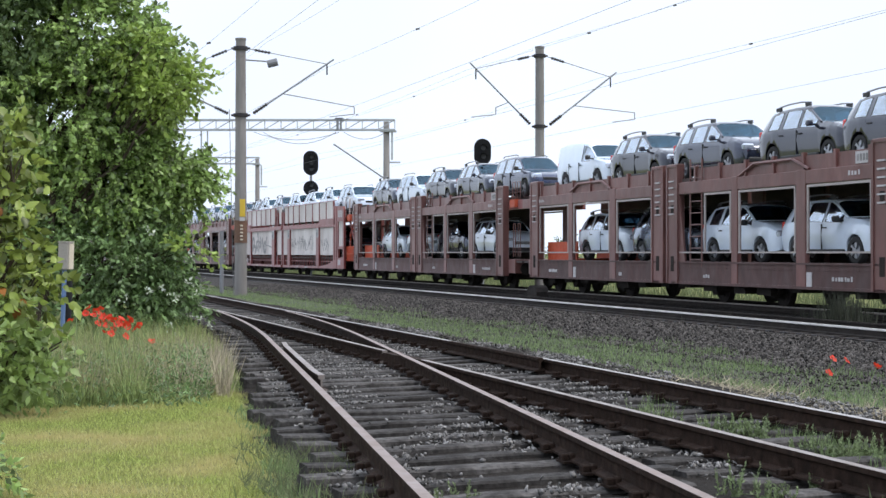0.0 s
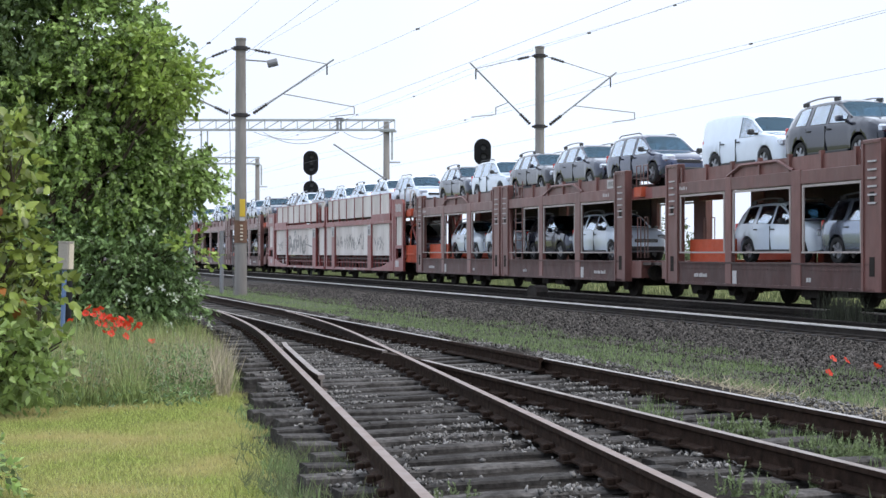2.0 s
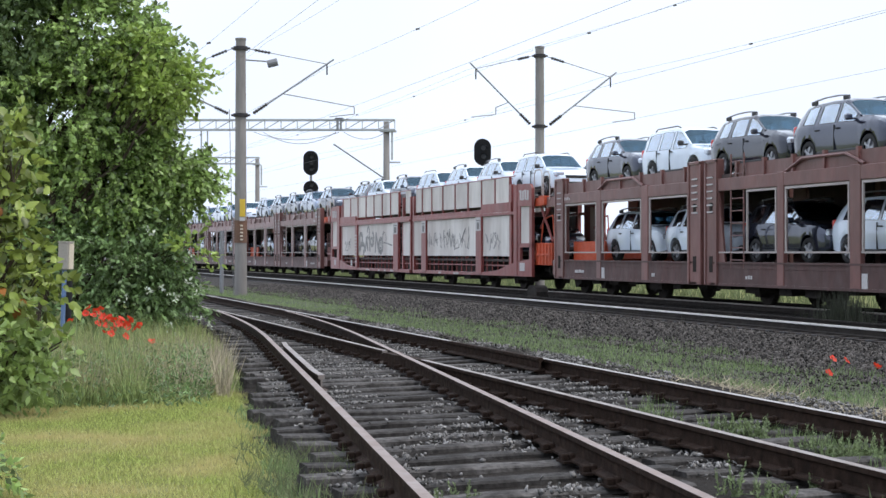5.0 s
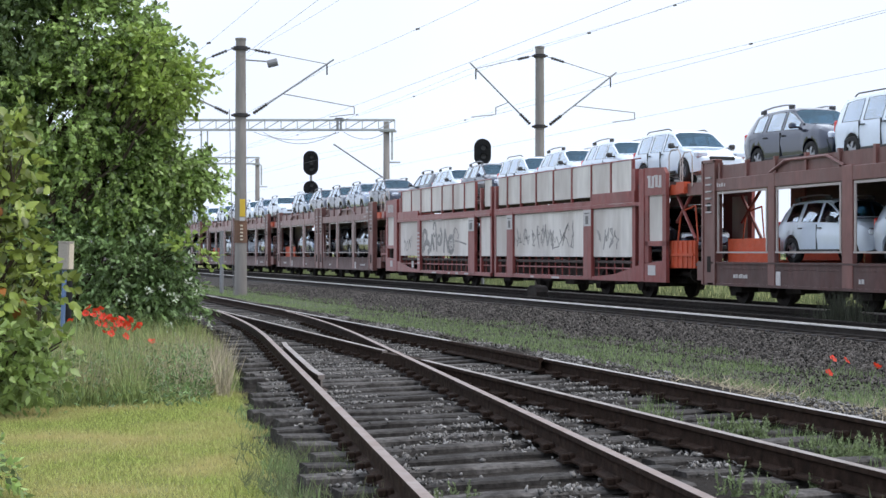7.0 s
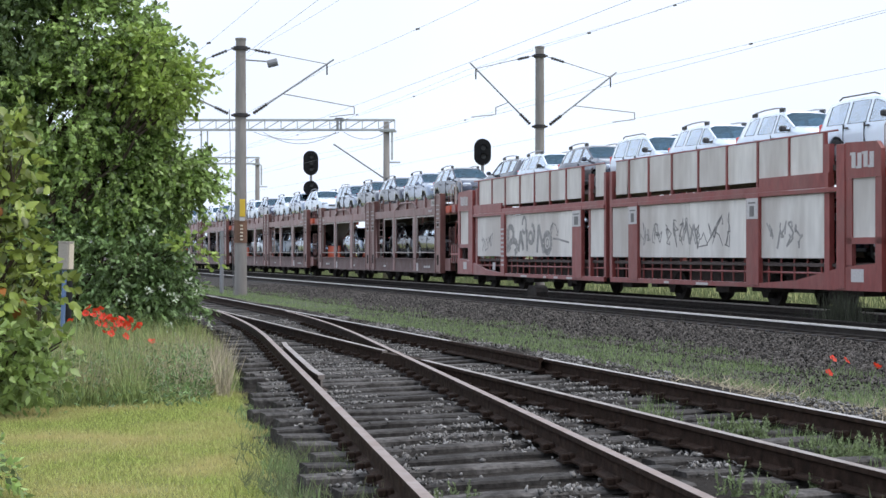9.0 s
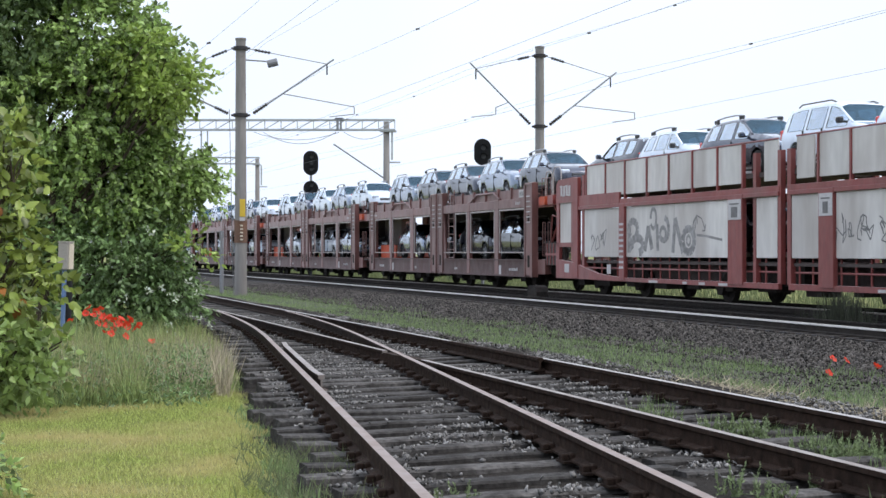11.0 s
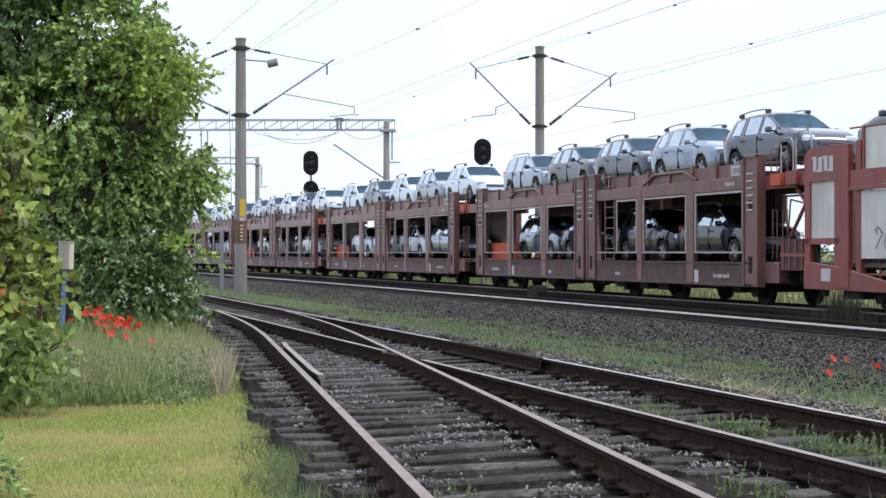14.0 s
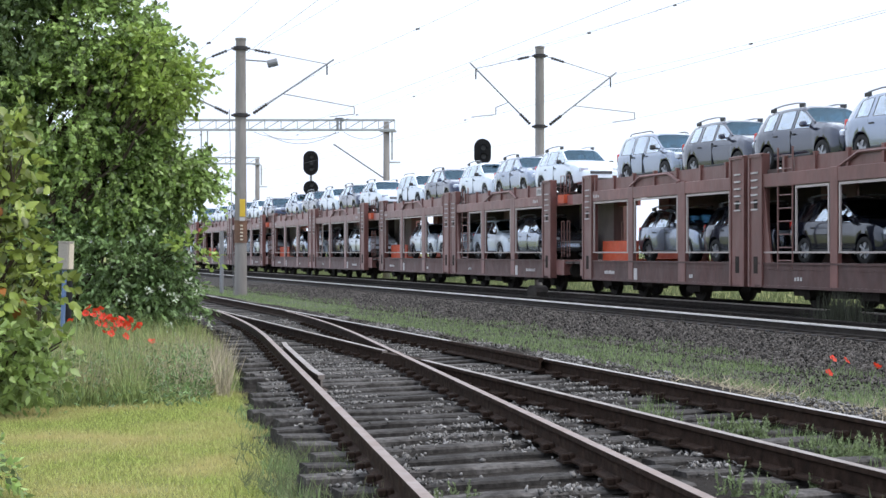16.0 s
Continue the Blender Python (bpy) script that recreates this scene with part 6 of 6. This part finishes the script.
    scatter("strip_grass", c, np.column_stack([rng.normal(0, 0.35, n), rng.normal(0, 0.35, n), np.ones(n)]), np.column_stack([np.full(n, 0.012), np.full(n, 0.06), rng.uniform(0.04, 0.2, n) * np.clip(0.75 + 0.9 * wobble(c[:, 0], c[:, 1], 0.6, 1.0), 0.25, 1.5)]), BLADE, M["weed"], "thin green grass strip beside the ballast", "grass", 34)
    n = 2600
    s = 11.5 + 5.5 * rng.random(n)
    o = -1.45 - 1.5 * rng.random(n)
    pts = np.array([on_line(SIDING, a, b) for a, b in zip(s, o)])
    keep = wobble(pts[:, 0], pts[:, 1], 0.6, 3.0) > -0.1
    pts = pts[keep]
    n = len(pts)
    c = np.column_stack([pts, ground_z(pts[:, 0], pts[:, 1]) + 0.03])
    scatter("dead_straw", c, np.column_stack([rng.normal(0, 1, n), rng.normal(0, 1, n), rng.uniform(0.05, 0.5, n)]), np.column_stack([np.full(n, 0.008), np.full(n, 0.08), rng.uniform(0.1, 0.3, n)]), BLADE, M["straw"], "bleached dead straw beside the siding", "straw", 45)
    # weeds in the siding
    tufts = [(12.6, -0.05, 0.30), (11.6, -0.35, 0.22), (10.6, -0.4, 0.22), (9.9, -0.35, 0.26), (9.2, -0.3, 0.26), (8.6, -0.2, 0.24), (11.0, -0.5, 0.2), (8.0, 0.1, 0.22), (7.0, 0.95, 0.30), (6.6, 0.6, 0.25), (7.5, 2.5, 0.16), (7.9, 3.0, 0.16), (7.2, 1.75, 0.14), (8.6, 3.1, 0.14), (7.8, 4.15, 0.22), (8.6, 4.1, 0.25), (9.6, 3.95, 0.2), (10.6, 3.75, 0.18), (13.0, 1.8, 0.08), (7.9, 0.35, 0.24), (7.4, 0.2, 0.22)]
    tuft_rnd = random.Random(77)
    for _ in range(46):
        s = tuft_rnd.uniform(6.8, 15.5)
        tufts.append((s, branch(s) + RAIL + tuft_rnd.uniform(0.1, 0.65), tuft_rnd.uniform(0.03, 0.11)))
    for _ in range(16):
        s = tuft_rnd.uniform(7.0, 13.0)
        tufts.append((s, tuft_rnd.uniform(-1.9, 0.5), tuft_rnd.uniform(0.06, 0.2)))
    P, H = [], []
    for s, o, hh in tufts:
        for _ in range(110):
            x, y = on_line(SIDING, s + rng.normal(0, 0.17), o + rng.normal(0, 0.11))
            P.append((x, y, float(ground_z(x, y)) + 0.02))
            H.append(hh * rng.uniform(0.3, 1.15))
    n = len(P)
    scatter("track_weeds", np.array(P), np.column_stack([rng.normal(0, 0.3, n), rng.normal(0, 0.3, n), np.ones(n)]), np.column_stack([np.full(n, 0.011), np.full(n, 0.05), np.array(H)]), BLADE, M["weed"], "green weeds growing between the siding rails", "weeds", 35)
    P, H = [], []
    for s, o, hh, k in ((28.6, 2.6, 0.85, 230), (27.9, 3.0, 0.8, 220), (30.0, 2.4, 0.5, 40), (35.5, 5.5, 0.35, 4), (33.6, 5.5, 0.38, 4), (30.4, 5.6, 0.3, 4)):
        for _ in range(k):
            x, y = on_line(MAIN, s + rng.normal(0, 0.35), o + rng.normal(0, 0.15))
            P.append((x, y, float(ground_z(x, y)) + 0.02))
            H.append(hh * rng.uniform(0.4, 1.1))
    n = len(P)
    scatter("trackside_weeds", np.array(P), np.column_stack([rng.normal(0, 0.14, n), rng.normal(0, 0.14, n), np.ones(n)]), np.column_stack([np.full(n, 0.022), np.full(n, 0.06), np.array(H)]), BLADE, M["weed_dry"], "tall dry weeds between the main tracks", "weeds", 41)
    # stones
    n = 52000
    c = on_ground(MAIN, rng, n, 13, 75, lambda s, u: 5.75 + 3.6 * u, 1.35)
    c[:, 2] += 0.03 + 0.03 * rng.random(n)
    sz = np.column_stack([rng.uniform(0.012, 0.055, n), rng.uniform(0.012, 0.04, n), rng.uniform(0.012, 0.035, n)])
    scatter("ballast_stones", c, rng.normal(size=(n, 3)), sz, PEBBLE, M["stone"], "loose grey crushed stones on the main line's shoulder", "stones", 36)
    n = 90000
    s = 5 + 30 * rng.random(n) ** 1.3
    o = -2.1 + (branch_of(s) + 3.2) * rng.random(n)
    mask = wobble(s * 0.9, o * 1.6, 0.8, 2.0) + wobble(s * 0.33, o, 0.7, 5.0) + rng.normal(0, 0.22, n)
    keep = mask > 0.16 + 0.6 * np.clip((10.5 - s) / 3, 0, 1)
    s, o = s[keep], o[keep]
    pts = np.array([on_line(SIDING, a, b) for a, b in zip(s, o)])
    n = len(pts)
    ph = (s - 4.2 + 0.05 * (o - 1.0)) % 0.56
    on_timber = (ph < 0.08) | (ph > 0.48)
    z = np.where(on_timber, ZS - 0.165, ground_z(pts[:, 0], pts[:, 1]) + 0.122 + 0.03 * rng.random(n))
    c = np.column_stack([pts, z])
    scatter("siding_stones", c, rng.normal(size=(n, 3)), np.column_stack([rng.uniform(0.007, 0.034, n), rng.uniform(0.007, 0.025, n), rng.uniform(0.005, 0.015, n)]), PEBBLE, M["chip"], "small loose stones scattered over the siding sleepers", "stones", 37)
    n = 26000
    c = on_ground(MAIN, rng, n, 10, 45, lambda s, u: 8.6 + 4.6 * u, 1.5)
    c[:, 2] += 0.015 + 0.02 * rng.random(n)
    scatter("strip_stones", c, rng.normal(size=(n, 3)), np.column_stack([rng.uniform(0.01, 0.04, n), rng.uniform(0.01, 0.03, n), rng.uniform(0.008, 0.022, n)]), PEBBLE, M["stone"], "loose stones between the grass of the strip", "stones", 47)
    # leafy weeds on upright stems in the siding
    P, D, Z, SP, SD, SZ = [], [], [], [], [], []
    for s, o, hh, k in LEAFY_WEEDS:
        for _ in range(k * 2):
            x, y = on_line(SIDING, s + rng.normal(0, 0.06), o + rng.normal(0, 0.05))
            root = np.array([x, y, float(ground_z(x, y)) + 0.1])
            lean = np.array([rng.normal(0, 0.16), rng.normal(0, 0.16), 1.0])
            tall = hh * rng.uniform(0.45, 1.05)
            SP.append(root)
            SD.append(lean)
            SZ.append((0.009, 0.03, tall * 1.08))
            for j in range(22):
                f = (j + 1) / 22
                P.append(root + lean * tall * f)
                D.append((rng.normal(0, 1), rng.normal(0, 1), 0.9 + 0.8 * f))
                Z.append(rng.uniform(0.022, 0.045) * (1.2 - 0.6 * f))
    scatter("leafy_weeds", np.array(P), np.array(D), np.array(Z), LEAF, M["weed_leaf"], "upright leafy green weeds between the siding rails", "weeds", 48)
    scatter("weed_stems", np.array(SP), np.array(SD), np.array(SZ), BLADE, M["weed"], "thin green stems of the siding's weeds", "weeds", 49)
    # tangled dry grass over the sleepers' ends
    n = 3600
    s = 6.4 + 5.0 * rng.random(n) ** 1.3
    o = branch_of(s) + RAIL + 0.08 + 0.85 * rng.random(n)
    pts = np.array([on_line(SIDING, a, b) for a, b in zip(s, o)])
    keep = wobble(pts[:, 0], pts[:, 1], 0.35, 1.0) > 0.0
    pts = pts[keep]
    n = len(pts)
    c = np.column_stack([pts, ground_z(pts[:, 0], pts[:, 1]) + 0.1])
    scatter("edge_grass", c, np.column_stack([rng.normal(0, 0.7, n), rng.normal(0, 0.7, n), np.ones(n)]), np.column_stack([np.full(n, 0.006), np.full(n, 0.06), rng.uniform(0.06, 0.2, n)]), BLADE, M["field"], "tangled pale grass over the sleeper ends", "grass", 50)
    # poppies and white blooms, each flower a thing
    spots = [(134, 546), (158, 546), (171, 552), (176, 558), (177, 566), (180, 573), (190, 566), (195, 563), (190, 576), (214, 566), (220, 570), (224, 576), (228, 580), (212, 572), (248, 577), (125, 570), (268, 606), (222, 597), (206, 575), (185, 590), (200, 584), (165, 560), (172, 575), (184, 562), (216, 578), (232, 572), (240, 584), (203, 568), (178, 549), (196, 592), (228, 565), (152, 556)]
    bm = bmesh.new()
    for i in range(5):
        a = 2 * math.pi * i / 5
        pts = [(0.004, 0), (0.034, -0.032), (0.056, 0.0), (0.034, 0.032)]
        vs = []
        for r, w in pts:
            vs.append(bm.verts.new((r * math.cos(a) - w * math.sin(a), r * math.sin(a) + w * math.cos(a), 0.4 * r + 0.012 * (i % 2))))
        bm.faces.new(vs)
    petals = finish(bm, "petals", M["petal"])
    proto = None
    rnd = random.Random(3)
    for px, py in spots:
        depth = 19.5 + rnd.uniform(-0.8, 0.8)
        x, y, z = from_camera((px - 784) / 2605, (447.5 - py) / 2605, depth)
        m = pose(x, y, z, rnd.uniform(25, 65), rnd.uniform(-30, 30), rnd.uniform(0, 360))
        if proto is None:
            proto = thing("poppy", "red poppy flower in the tall grass", "flower", m, "red poppies")
            part("petals", petals, None, proto)
            part("stalk", tubes([((0, 0, 0), (0.05, -0.1, -0.5))], 0.006, 4), M["weed"], proto)
        else:
            copy_thing(proto, m)
    for px, py in ((1473, 637), (1466, 662), (1551, 650), (1497, 640)):
        x, y, z = from_camera((px - 784) / 2605, (447.5 - py) / 2605, 17.2)
        copy_thing(proto, pose(x, y, z, 40, 10, px))
    P = []
    for px, py in ((264, 512), (290, 512), (308, 525), (312, 530), (333, 500), (345, 520), (340, 455), (263, 408), (268, 412), (222, 530), (350, 563), (372, 580), (310, 598), (297, 580)):
        for _ in range(7):
            P.append(from_camera((px + rnd.gauss(0, 5) - 784) / 2605, (447.5 - py + rnd.gauss(0, 4)) / 2605, 23.5 + rnd.uniform(-0.3, 0.3)))
    n = len(P)
    scatter("elder_blooms", np.array(P), rng.normal(size=(n, 3)) + np.array([0, -1, 0.5]), rng.uniform(0.05, 0.09, n), LEAF, M["bloom"], "white umbel blooms on the bush", "flowers", 39)


tracks = build_tracks()
build_train()
build_masts()
build_signals()
build_wires()
build_posts()
build_plants()
build_sleepers(*tracks)
motions()
